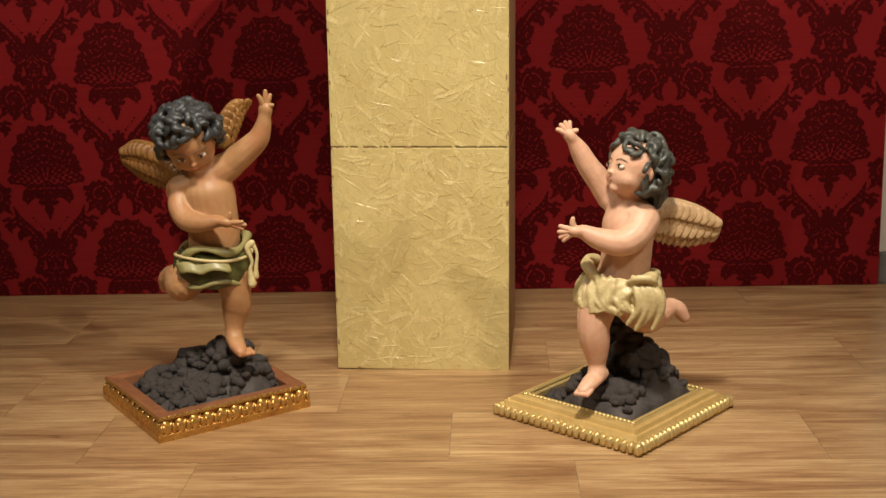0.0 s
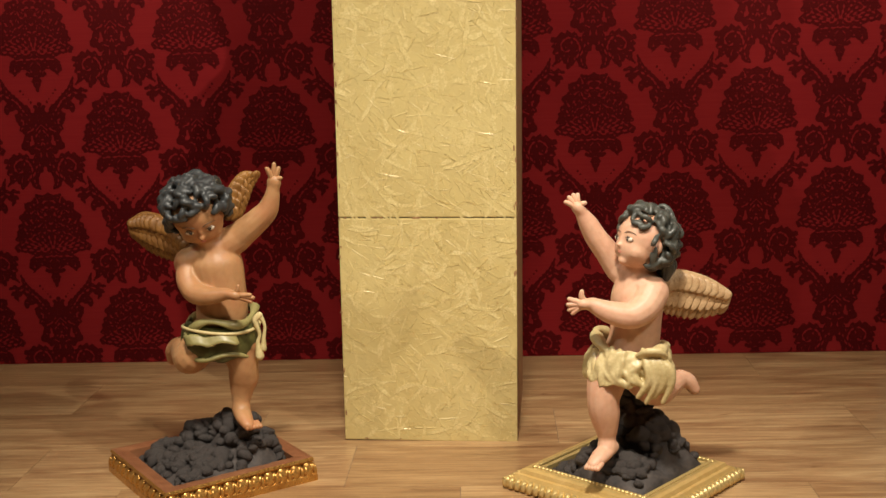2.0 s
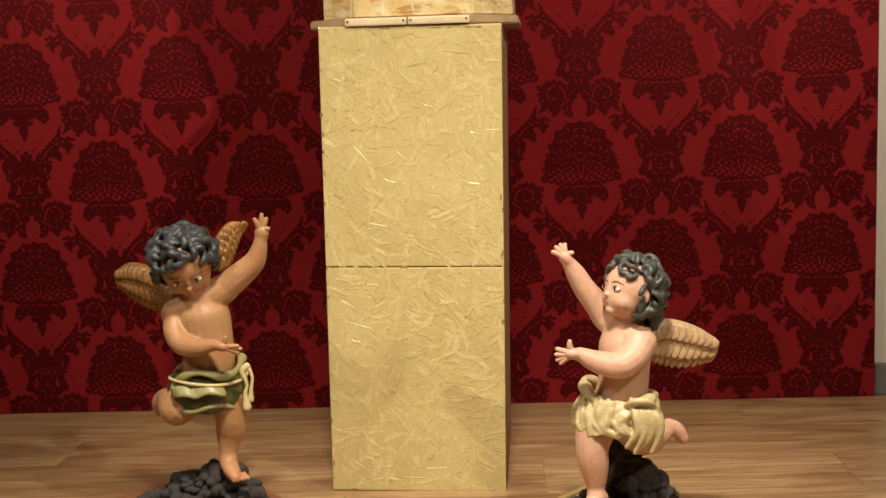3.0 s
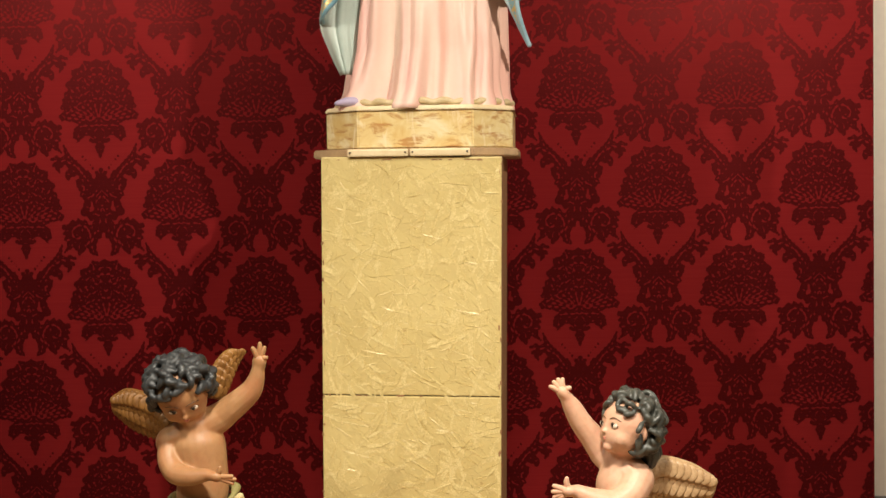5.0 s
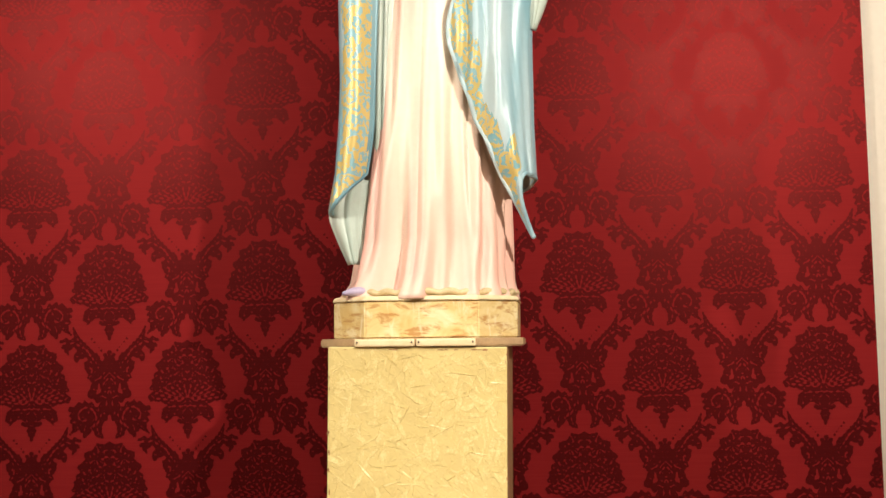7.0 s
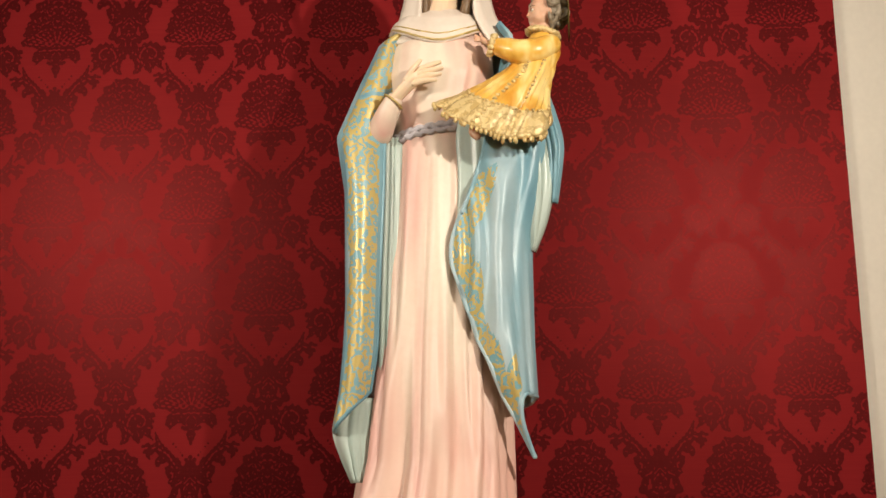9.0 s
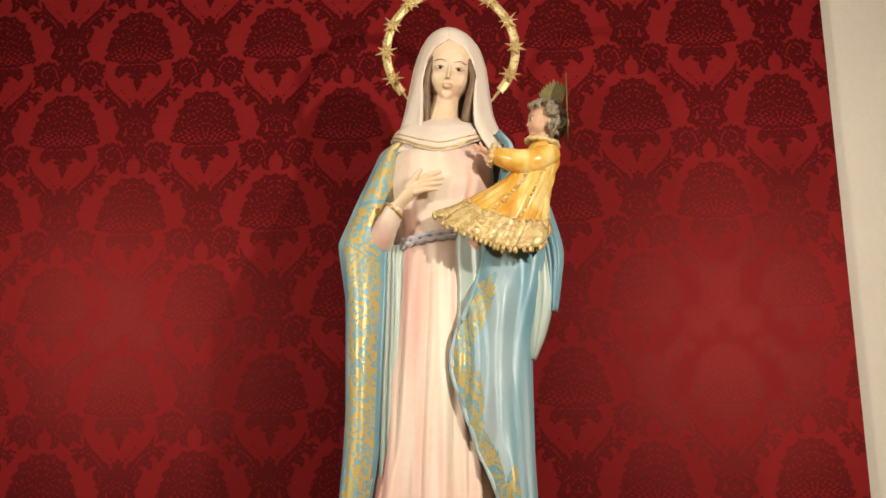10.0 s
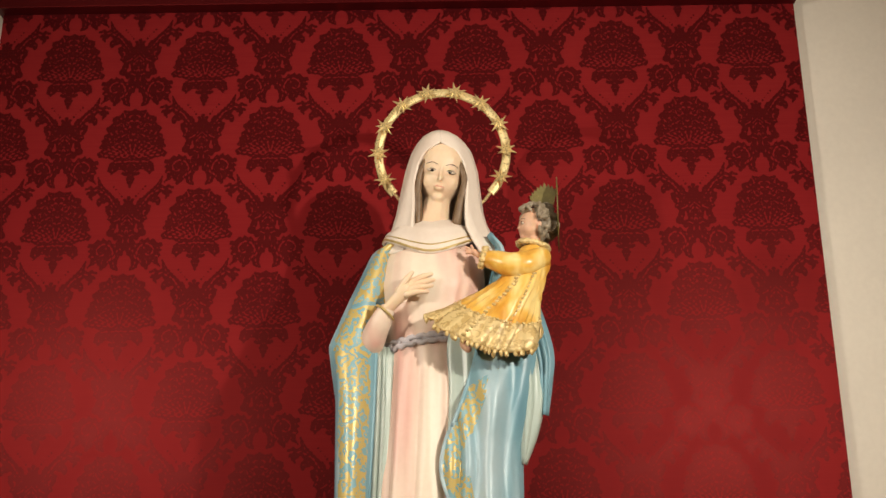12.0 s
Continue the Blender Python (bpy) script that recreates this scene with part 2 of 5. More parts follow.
def field(x, z):
    """Positive inside the figure. x, z from the tip of a flower's stalk."""
    x = np.abs(x)
    f = np.full(x.shape, -1.0)

    def disc(cx, cz, r, sx=1.0, sz=1.0):
        return r - np.hypot((x - cx) / sx, (z - cz) / sz)

    def stroke(pts, widths):
        best = np.full(x.shape, -1.0)
        for (ax, az), (bx, bz), wa, wb in zip(pts, pts[1:], widths, widths[1:]):
            dx, dz = bx - ax, bz - az
            t = np.clip(((x - ax) * dx + (z - az) * dz) / (dx * dx + dz * dz), 0, 1)
            best = np.maximum(best, wa + (wb - wa) * t - np.hypot(x - ax - t * dx, z - az - t * dz))
        return best

    def add(*fields):
        nonlocal f
        for g in fields:
            f = np.maximum(f, g)

    def cut(*fields):
        nonlocal f
        for g in fields:
            f = np.minimum(f, -g)

    # the flower head
    half = np.interp(z, [0.050, 0.058, 0.075, 0.098, 0.104, 0.120, 0.160, 0.175, 0.200, 0.215, 0.235, 0.250, 0.262],
                     [0.058, 0.067, 0.066, 0.060, 0.096, 0.098, 0.092, 0.082, 0.080, 0.066, 0.060, 0.040, 0.004])
    half = half + 0.0050 * np.sin(z * 330) + 0.002 * np.sin(z * 190 + 1)
    head = np.minimum(half - x, np.minimum(z - 0.052 + 0.010 * np.cos(x * 95), 0.258 - z + 0.006 * np.cos(x * 150) - x * x * 2.0))
    add(head, disc(0.094, 0.113, 0.011), disc(0.088, 0.140, 0.012), disc(0.080, 0.165, 0.012), disc(0.072, 0.196, 0.013), disc(0.056, 0.226, 0.012), disc(0.028, 0.246, 0.013), disc(0.060, 0.062, 0.012))
    for k in range(7):
        a = 0.10 + k * 0.21
        cut(stroke([(0.018 * math.sin(a), 0.098 + 0.012 * math.cos(a)), (0.085 * math.sin(a), 0.100 + 0.045 * math.cos(a))], [0.0010, 0.0022]))
    for zz, hw, amp, wav in ((0.154, 0.086, 0.006, 160), (0.175, 0.074, 0.005, 190), (0.196, 0.070, 0.006, 150), (0.217, 0.055, 0.005, 180), (0.236, 0.042, 0.004, 170)):
        line = 0.0013 - np.abs(z - zz - amp * np.abs(np.sin(x * wav)) + 0.25 * x * x * 20)
        cut(np.minimum(line, hw - x))
        for k in range(4):
            cut(stroke([(0.012 + k * 0.019, zz + 0.006), (0.014 + k * 0.020, zz + 0.014)], [0.0012, 0.0007]))
    cut(np.minimum(0.0016 - np.abs(z - 0.088 + 0.10 * x ** 1.4), 0.052 - x))
    # the stalk below it
    add(stroke([(0, 0.055), (0, 0.030), (0, 0.002)], [0.007, 0.012, 0.001]), stroke([(0.006, 0.040), (0.020, 0.050), (0.028, 0.047)], [0.004, 0.005, 0.002]))
    # wings of leaves under the stalk
    add(stroke([(0.026, -0.075), (0.040, -0.045), (0.072, -0.016), (0.100, -0.002), (0.126, -0.014)], [0.011, 0.013, 0.012, 0.010, 0.005]),
        stroke([(0.072, -0.010), (0.090, 0.012), (0.096, 0.036)], [0.009, 0.008, 0.002]), stroke([(0.095, -0.006), (0.118, 0.004), (0.133, 0.001)], [0.008, 0.006, 0.003]),
        stroke([(0.060, -0.030), (0.084, -0.036), (0.090, -0.048)], [0.014, 0.011, 0.007]), stroke([(0.040, -0.055), (0.058, -0.062), (0.060, -0.074)], [0.013, 0.010, 0.007]),
        stroke([(0.104, -0.010), (0.116, -0.022), (0.112, -0.030)], [0.009, 0.007, 0.004]))
    cut(stroke([(0.034, -0.060), (0.060, -0.024), (0.096, -0.002), (0.120, -0.008)], [0.0014, 0.0016, 0.0014, 0.0005]), stroke([(0.070, -0.016), (0.086, 0.008), (0.093, 0.026)], [0.001, 0.0015, 0.0005]))
    for k in range(5):
        add(disc(0.104 + 0.008 * (k % 3), 0.020 + 0.008 * (k // 2), 0.0022), disc(0.022 + 0.006 * k, -0.026 + 0.008 * k, 0.0026))
    # the rosette and the body of the stem
    add(disc(0, -0.044, 0.008), *[disc(0.011 * math.sin(k * 1.05), -0.044 + 0.011 * math.cos(k * 1.05), 0.0065) for k in range(4)])
    add(stroke([(0.012, -0.066), (0.030, -0.085), (0.046, -0.100)], [0.014, 0.017, 0.009]), disc(0.050, -0.094, 0.010), disc(0.055, -0.080, 0.007),
        stroke([(0.0, -0.085), (0.0, -0.150)], [0.030, 0.022]), disc(0.040, -0.118, 0.011), disc(0.046, -0.140, 0.013), disc(0.030, -0.152, 0.012), disc(0.034, -0.100, 0.013),
        stroke([(0.0, -0.150), (0.012, -0.180), (0.018, -0.200)], [0.022, 0.018, 0.014]))
    cut(stroke([(0.006, -0.075), (0.026, -0.098), (0.040, -0.104)], [0.001, 0.0015, 0.001]), stroke([(0.004, -0.100), (0.018, -0.118), (0.036, -0.130)], [0.001, 0.0015, 0.001]),
        stroke([(0.0, -0.132), (0.010, -0.150), (0.026, -0.146)], [0.001, 0.0014, 0.001]), stroke([(0.008, -0.160), (0.010, -0.185)], [0.0012, 0.0012]))
    # scrolls at its foot
    ang, rad = np.arctan2(z + 0.200, x - 0.066), np.hypot(x - 0.066, z + 0.200)
    add(0.040 + 0.0025 * np.sin(ang * 13) - rad, stroke([(0.018, -0.190), (0.034, -0.215), (0.030, -0.245), (0.020, -0.256)], [0.014, 0.017, 0.009, 0.004]),
        stroke([(0.060, -0.236), (0.066, -0.250)], [0.012, 0.006]), stroke([(0.090, -0.228), (0.100, -0.240)], [0.010, 0.004]), disc(0.104, -0.180, 0.008))
    spiral = 0.0075 + 0.0042 * ((ang + 2.2) % (2 * math.pi))
    cut(np.minimum(0.0018 - np.abs(rad - spiral), 0.036 - rad), stroke([(0.022, -0.196), (0.034, -0.222), (0.029, -0.246)], [0.001, 0.0016, 0.0005]))
    for k in range(5):
        a = 3.5 + k * 0.55
        cut(stroke([(0.066 + 0.024 * math.cos(a), -0.200 + 0.024 * math.sin(a)), (0.066 + 0.036 * math.cos(a + 0.15), -0.200 + 0.036 * math.sin(a + 0.15))], [0.0008, 0.0014]))
    # ragged edge and threads of ground showing through
    f = f + 0.0022 * np.sin(x * 330 + z * 95) * np.sin(z * 290 - x * 60)
    lace = np.abs(np.sin(x * 150 + 2.2 * np.sin(z * 75)) * np.cos(z * 165 + 2.0 * np.sin(x * 90)))
    cut(np.where(f > 0.0045, 0.0010 - 0.0150 * lace, -1.0))
    return f


def figure_strips(step=0.0020):
    """One repeat, half a width either side of the tip, as trapezoids between neighbouring rows."""
    xs = np.arange(-REPEAT_X / 2, REPEAT_X / 2 + 1e-9, 0.0014)
    zs = np.linspace(-0.2645, 0.265, round(0.5295 / step) + 1)
    g = field(*np.meshgrid(xs, zs))

    def crossings(row):
        s = row > 0
        k = np.nonzero(s[1:] != s[:-1])[0]
        return xs[k] + (xs[k + 1] - xs[k]) * row[k] / (row[k] - row[k + 1])

    quads = []
    for j in range(len(zs) - 1):
        a, b = crossings(g[j]), crossings(g[j + 1])
        if len(a) != len(b) or np.any(np.abs(a - b) > 0.008):
            a = b = crossings(0.5 * (g[j] + g[j + 1]))
        quads += [(a[k], a[k + 1], b[k + 1], b[k], zs[j], zs[j + 1]) for k in range(0, len(a) - 1, 2)]
    return np.array(quads)


strips = figure_strips()
corner_x, corner_z = strips[:, [0, 1, 2, 3]], strips[:, [4, 4, 5, 5]]
vx, vz = [], []
for row in range(-4, 14):
    for col in range(-12, 8):
        if (row + col) % 2 == 0:
            cx = 0.265 + col * REPEAT_X / 2 - TWIST * row * REPEAT_Z / 2
            cz = 0.498 + row * REPEAT_Z / 2 + TWIST * col * REPEAT_X / 2
            vx.append(corner_x - TWIST * corner_z + cx)
            vz.append(corner_z + TWIST * corner_x + cz)
vx, vz = np.concatenate(vx), np.concatenate(vz)
keep = (vx.max(1) > LEFT + 0.004) & (vx.min(1) < RIGHT - 0.004) & (vz.max(1) > 0.004) & (vz.min(1) < TOP - 0.002)
vx, vz = vx[keep], np.clip(vz[keep], 0.003, TOP - 0.001)
vx = np.clip(vx, LEFT + 0.003, RIGHT - 0.003 - LEAN * vz)
verts = np.stack([vx.ravel(), np.full(vx.size, WALL_Y - 0.0012), vz.ravel()], 1)
me = bpy.data.meshes.new("damask_figure")
me.from_pydata(verts.tolist(), [], np.arange(vx.size).reshape(-1, 4).tolist())
me.materials.append(DARK_RED)
figure = tagged(new("damask_figure", me), "woven darker red flower and scroll figure", kind="stuff")
figure.parent = damask

# ---- the gold pedestal ----
PED = Matrix.Translation((-0.1415, 2.6585, 0)) @ Matrix.Rotation(radians(-3.2), 4, "Z") @ Matrix(((1, 0, 0.022, 0), (0, 1, 0, 0), (0, 0, 1, 0), (0, 0, 0, 1)))
pedestal = empty("pedestal")
pedestal.matrix_world = PED
tagged(pedestal, "tall gold-painted strand board pedestal, jointed halfway up", "pedestal")
for name, lo, hi in (("lower_box", 0.0, 0.4895), ("upper_box", 0.4915, 0.990)):
    bm = bmesh.new()
    w = 0.1885
    box(bm, (-w, -0.19, lo), (w, 0.19, hi), 0.003)
    # the side boards' raw edge shows beside the front
    for f in bm.faces:
        if abs(f.normal.x) > 0.9:
            f.material_index = 1
    ob = obj(name, bm, [GOLD_BOARD, RAW_EDGE], pedestal, smooth=False)

rng = random.Random(5)
bm = bmesh.new()
for i in range(1500):
    z = rng.uniform(0.012, 0.978)
    x = rng.uniform(-0.184, 0.184)
    if abs(z - 0.4905) < 0.010:
        continue
    a = rng.choice((rng.gauss(0.15, 0.45), rng.gauss(-0.8, 0.4), rng.gauss(1.35, 0.35)))
    length, wide = (rng.uniform(0.010, 0.065), rng.uniform(0.0005, 0.0016)) if i % 4 else (rng.uniform(0.025, 0.075), rng.uniform(0.004, 0.013))
    lift = rng.uniform(0.0002, 0.0007)
    ca, sa = math.cos(a), math.sin(a)
    bend = rng.uniform(-0.8, 0.8) * wide
    pts = []
    for u, v in ((-1, -0.4), (-0.2, -1), (0.7, -0.8), (1, 0.3), (0.3, 1), (-0.6, 0.7)):
        px, pz = u * length / 2, v * wide / 2 + bend * (1 - u * u)
        pts.append((max(-0.187, min(0.187, x + px * ca - pz * sa)), max(0.004, min(0.987, z + px * sa + pz * ca))))
    tilt = rng.uniform(-0.0005, 0.0005)
    top = [bm.verts.new((p, -0.19 - max(0.0001, lift + tilt * (1 if k < 3 else -1)), q)) for k, (p, q) in enumerate(pts)]
    low = [bm.verts.new((p, -0.1898, q)) for p, q in pts]
    bm.faces.new(top)
    for k in range(6):
        bm.faces.new((top[k], low[k], low[(k + 1) % 6], top[(k + 1) % 6]))
for i in range(46):
    side = rng.choice((-1, 1))
    x, z = (side * rng.uniform(0.183, 0.1882), rng.uniform(0.02, 0.975)) if i % 3 else (rng.uniform(-0.18, 0.18), rng.choice((0.4905, 0.4905, 0.004, 0.984)))
    w, h = (rng.uniform(0.001, 0.003), rng.uniform(0.002, 0.010)) if i % 3 else (rng.uniform(0.002, 0.012), rng.uniform(0.001, 0.003))
    f = bm.faces.new([bm.verts.new((x + w * math.cos(k) * rng.uniform(0.6, 1), -0.1907, max(0.001, z + h * math.sin(k) * rng.uniform(0.6, 1)))) for k in (0, 1.1, 2.2, 3.1, 4.2, 5.3)])
    f.material_index = 1
tagged(obj("flake_relief", bm, [GOLD_FLAKE, RAW_EDGE], pedestal, smooth=False), "raised wood flakes under gold paint", kind="stuff")

# ---- boards and plinth between pedestal and figure ----
board = empty("base_board", (-0.1255, 2.655, 0.990), -3.2)
tagged(board, "thin tan wooden board with cream moulding strips on its front", "board")
bm = bmesh.new()
pts = [(-0.226, 0.20), (-0.226, -0.10), (-0.140, -0.185), (0.125, -0.185), (0.215, -0.10), (0.215, 0.20)]
low = [bm.verts.new((x, y, 0.0)) for x, y in pts]
up = [bm.verts.new((x, y, 0.018)) for x, y in pts]
bm.faces.new(low[::-1]), bm.faces.new(up)
for k in range(6):
    bm.faces.new((low[k], low[(k + 1) % 6], up[(k + 1) % 6], up[k]))
bmesh.ops.bevel(bm, geom=list(bm.edges), offset=0.003, segments=2, affect="EDGES")
obj("board", bm, OLD_WOOD, board, smooth=False)
for a, b in ((-0.137, -0.010), (-0.007, 0.118)):
    bm = bmesh.new()
    box(bm, (a, -0.196, 0.001), (b, -0.184, 0.017), 0.004)
    obj("moulding_strip", bm, CREAM_WOOD, board, smooth=False)
    for x in (a + 0.006, b - 0.006):
        bm = bmesh.new()
        bmesh.ops.create_cone(bm, cap_ends=True, segments=10, radius1=0.0022, radius2=0.0018, depth=0.004,
                              matrix=Matrix.Translation((x, -0.1965, 0.010)) @ Matrix.Rotation(radians(90), 4, "X"))
        obj("nail", bm, ROCK, board)

plinth = empty("statue_plinth", (-0.120, 2.655, 1.008), -3.2)
tagged(plinth, "octagonal plinth painted as yellow and ochre marble", "plinth")
bm = bmesh.new()
pts = [(-0.204, 0.17), (-0.204, -0.09), (-0.124, -0.165), (0.117, -0.165), (0.198, -0.09), (0.198, 0.17)]
low = [bm.verts.new((x, y, 0.0)) for x, y in pts]
up = [bm.verts.new((x, y, 0.080)) for x, y in pts]
bm.faces.new(low[::-1]), bm.faces.new(up)
for k in range(6):
    bm.faces.new((low[k], low[(k + 1) % 6], up[(k + 1) % 6], up[k]))
bmesh.ops.bevel(bm, geom=list(bm.edges), offset=0.003, segments=2, affect="EDGES")
obj("marbled_block", bm, MARBLE, plinth, smooth=False)
bm = bmesh.new()
low = [bm.verts.new((x * 1.02, y * 1.02, 0.080)) for x, y in pts]
up = [bm.verts.new((x * 0.99, y * 0.99, 0.090)) for x, y in pts]
bm.faces.new(low[::-1]), bm.faces.new(up)
for k in range(6):
    bm.faces.new((low[k], low[(k + 1) % 6], up[(k + 1) % 6], up[k]))
bmesh.ops.bevel(bm, geom=list(bm.edges), offset=0.002, segments=2, affect="EDGES")
obj("rim", bm, CREAM_WOOD, plinth, smooth=False)

# ---- gilded frames that hold the rock mounds ----
def lump(bm, centre, size, m=None, index=0, level=1, rough=0.0, seed=0):
    made = bmesh.ops.create_icosphere(bm, subdivisions=level, radius=1)["verts"]
    for v in made:
        k = 1 + rough * (noise.noise(v.co * 1.7 + Vector((seed * 3.1, seed * 1.7, seed))) + 0.5 * noise.noise(v.co * 4 + Vector((seed, 0, seed * 2.3))))
        p = Vector((v.co.x * size[0], v.co.y * size[1], v.co.z * size[2])) * k + Vector(centre)
        v.co = m @ p if m else p
    for f in {f for v in made for f in v.link_faces}:
        f.material_index = index
        f.smooth = True
    return made


def gilt_frame(at, turn, wide, deep, label, profile, mats, bead):
    """A mitred frame lying on the floor. profile: (inset from the outer edge, height) from the outside foot to the inside foot, with the material's number."""
    top = empty("gilt_frame", at, turn)
    tagged(top, label, "frame", "gilt frames under the cherubs")
    corners = [(0, 0), (wide, 0), (wide, deep), (0, deep)]
    for k in range(4):
        (ax, ay), (bx, by) = corners[k], corners[(k + 1) % 4]
        length = math.hypot(bx - ax, by - ay)
        ux, uy = (bx - ax) / length, (by - ay) / length
        nx, ny = -uy, ux
        bm = bmesh.new()
        n = 26
        rings = []
        for i in range(n + 1):
            t = i / n
            ring = []
            for inset, h, _ in profile:
                s = inset + t * (length - 2 * inset)
                wob = 0.0006 * noise.noise(Vector((s * 60 + k * 9, h * 90, inset * 50)))
                ring.append(bm.verts.new((ax + ux * s + nx * (inset + wob), ay + uy * s + ny * (inset + wob), h + wob)))
            rings.append(ring)
        m = len(profile)
        for i in range(n):
            for j in range(m):
                f = bm.faces.new((rings[i][j], rings[i + 1][j], rings[i + 1][(j + 1) % m], rings[i][(j + 1) % m]))
                f.material_index = profile[j][2]
        bm.faces.new(rings[0]), bm.faces.new(rings[-1])
        rail = obj("rail", bm, mats, top, smooth=False)
        bead(rail, (ax, ay), (ux, uy), (nx, ny), length)
    return top


shell_mesh = {}


def carved(name, build, mat, rail, m, label=""):
    """A carved ornament on a rail; alike ornaments share one mesh."""
    if name not in shell_mesh:
        bm = bmesh.new()
        build(bm)
        me = bpy.data.meshes.new(name)
        bm.to_mesh(me)
        bm.free()
        me.materials.append(mat)
        me.shade_smooth()
        shell_mesh[name] = me
    ob = new(name.split("-")[0], shell_mesh[name])
    ob.parent = rail
    ob.matrix_local = m
    if label:
        ob["label"] = label
    return ob


def on_rail(a, u, n, s, inset, h, scale=1.0, tilt=0.0):
    m = Matrix(((u[0], n[0], 0, a[0] + u[0] * s + n[0] * inset), (u[1], n[1], 0, a[1] + u[1] * s + n[1] * inset), (0, 0, 1, h), (0, 0, 0, 1)))
    return m @ Matrix.Rotation(radians(tilt), 4, "X") @ Matrix.Scale(scale, 4)


def scallop(bm):
    lump(bm, (0, 0, 0), (0.0085, 0.0045, 0.012), level=2)
    lump(bm, (0.0105, 0.0005, -0.003), (0.0035, 0.004, 0.009), level=2)
    lump(bm, (0.004, -0.002, 0.004), (0.003, 0.0035, 0.008), Matrix.Rotation(0.5, 4, "Y"), level=1)
    lump(bm, (-0.004, -0.002, -0.003), (0.003, 0.0035, 0.008), Matrix.Rotation(0.4, 4, "Y"), level=1)


def gadroon(bm):
    lump(bm, (0, 0, 0), (0.0062, 0.0085, 0.0105), level=2)
    lump(bm, (0.0015, -0.004, 0.003), (0.002, 0.0052, 0.0070), Matrix.Rotation(0.35, 4, "Y"), level=1)


def pearl(bm):
    lump(bm, (0, 0, 0), (0.0048, 0.0030, 0.0030), level=2)


def dark_bead(rail, a, u, n, length):
    count = 11
    for i in range(count):
        s = 0.018 + (length - 0.036) * i / (count - 1)
        carved("scallop", scallop, DARK_GOLD, rail, on_rail(a, u, n, s, 0.0065, 0.0255, 1.42 + 0.06 * ((i * 7) % 3 - 1), -14))
    for i in range(26):
        s = 0.014 + (length - 0.028) * i / 25
        carved("pearl-dark", pearl, DARK_GOLD, rail, on_rail(a, u, n, s, 0.0075, 0.0455, 0.9))


def pale_bead(rail, a, u, n, length):
    count = 23
    for i in range(count):
        s = 0.006 + (length - 0.012) * i / (count - 1)
        carved("gadroon", gadroon, PALE_GOLD, rail, on_rail(a, u, n, s, 0.0070, 0.0135, 1.18 + 0.05 * ((i * 5) % 3 - 1), -24))
    for i in range(28):
        s = 0.046 + (length - 0.092) * i / 27
        carved("pearl-pale", pearl, PALE_GOLD, rail, on_rail(a, u, n, s, 0.0460, 0.0415, 1.5))


DARK_PROFILE = [(0.000, 0.000, 0), (0.000, 0.012, 0), (0.010, 0.020, 0), (0.012, 0.032, 0), (0.004, 0.042, 0), (0.006, 0.048, 1), (0.014, 0.0485, 1), (0.034, 0.046, 1), (0.036, 0.000, 1)]
PALE_PROFILE = [(0.006, 0.000, 0), (0.004, 0.016, 0), (0.014, 0.023, 1), (0.018, 0.030, 1), (0.024, 0.031, 1), (0.027, 0.038, 1), (0.036, 0.040, 0), (0.046, 0.042, 0), (0.054, 0.036, 0), (0.056, 0.000, 0)]
frame_left = gilt_frame((-0.624, 2.057, 0), 36.4, 0.319, 0.312, "square brown frame with dark antique gilt carving, lying on the floor", DARK_PROFILE, [DARK_GOLD, BROWN_WOOD], dark_bead)
frame_right = gilt_frame((0.257, 1.971, 0), 49.4, 0.328, 0.339, "square pale gilt frame with a gadrooned edge, lying on the floor", PALE_PROFILE, [PALE_GOLD, OCHRE_GOLD], pale_bead)


rock_shapes = []
for k in range(10):
    bm = bmesh.new()
    lump(bm, (0, 0, 0), (1, 1, 1), None, 0, 2, 0.24, k + 1)
    rock_shapes.append(bpy.data.meshes.new("rock"))
    bm.to_mesh(rock_shapes[-1])
    bm.free()
    rock_shapes[-1].materials.append(ROCK)


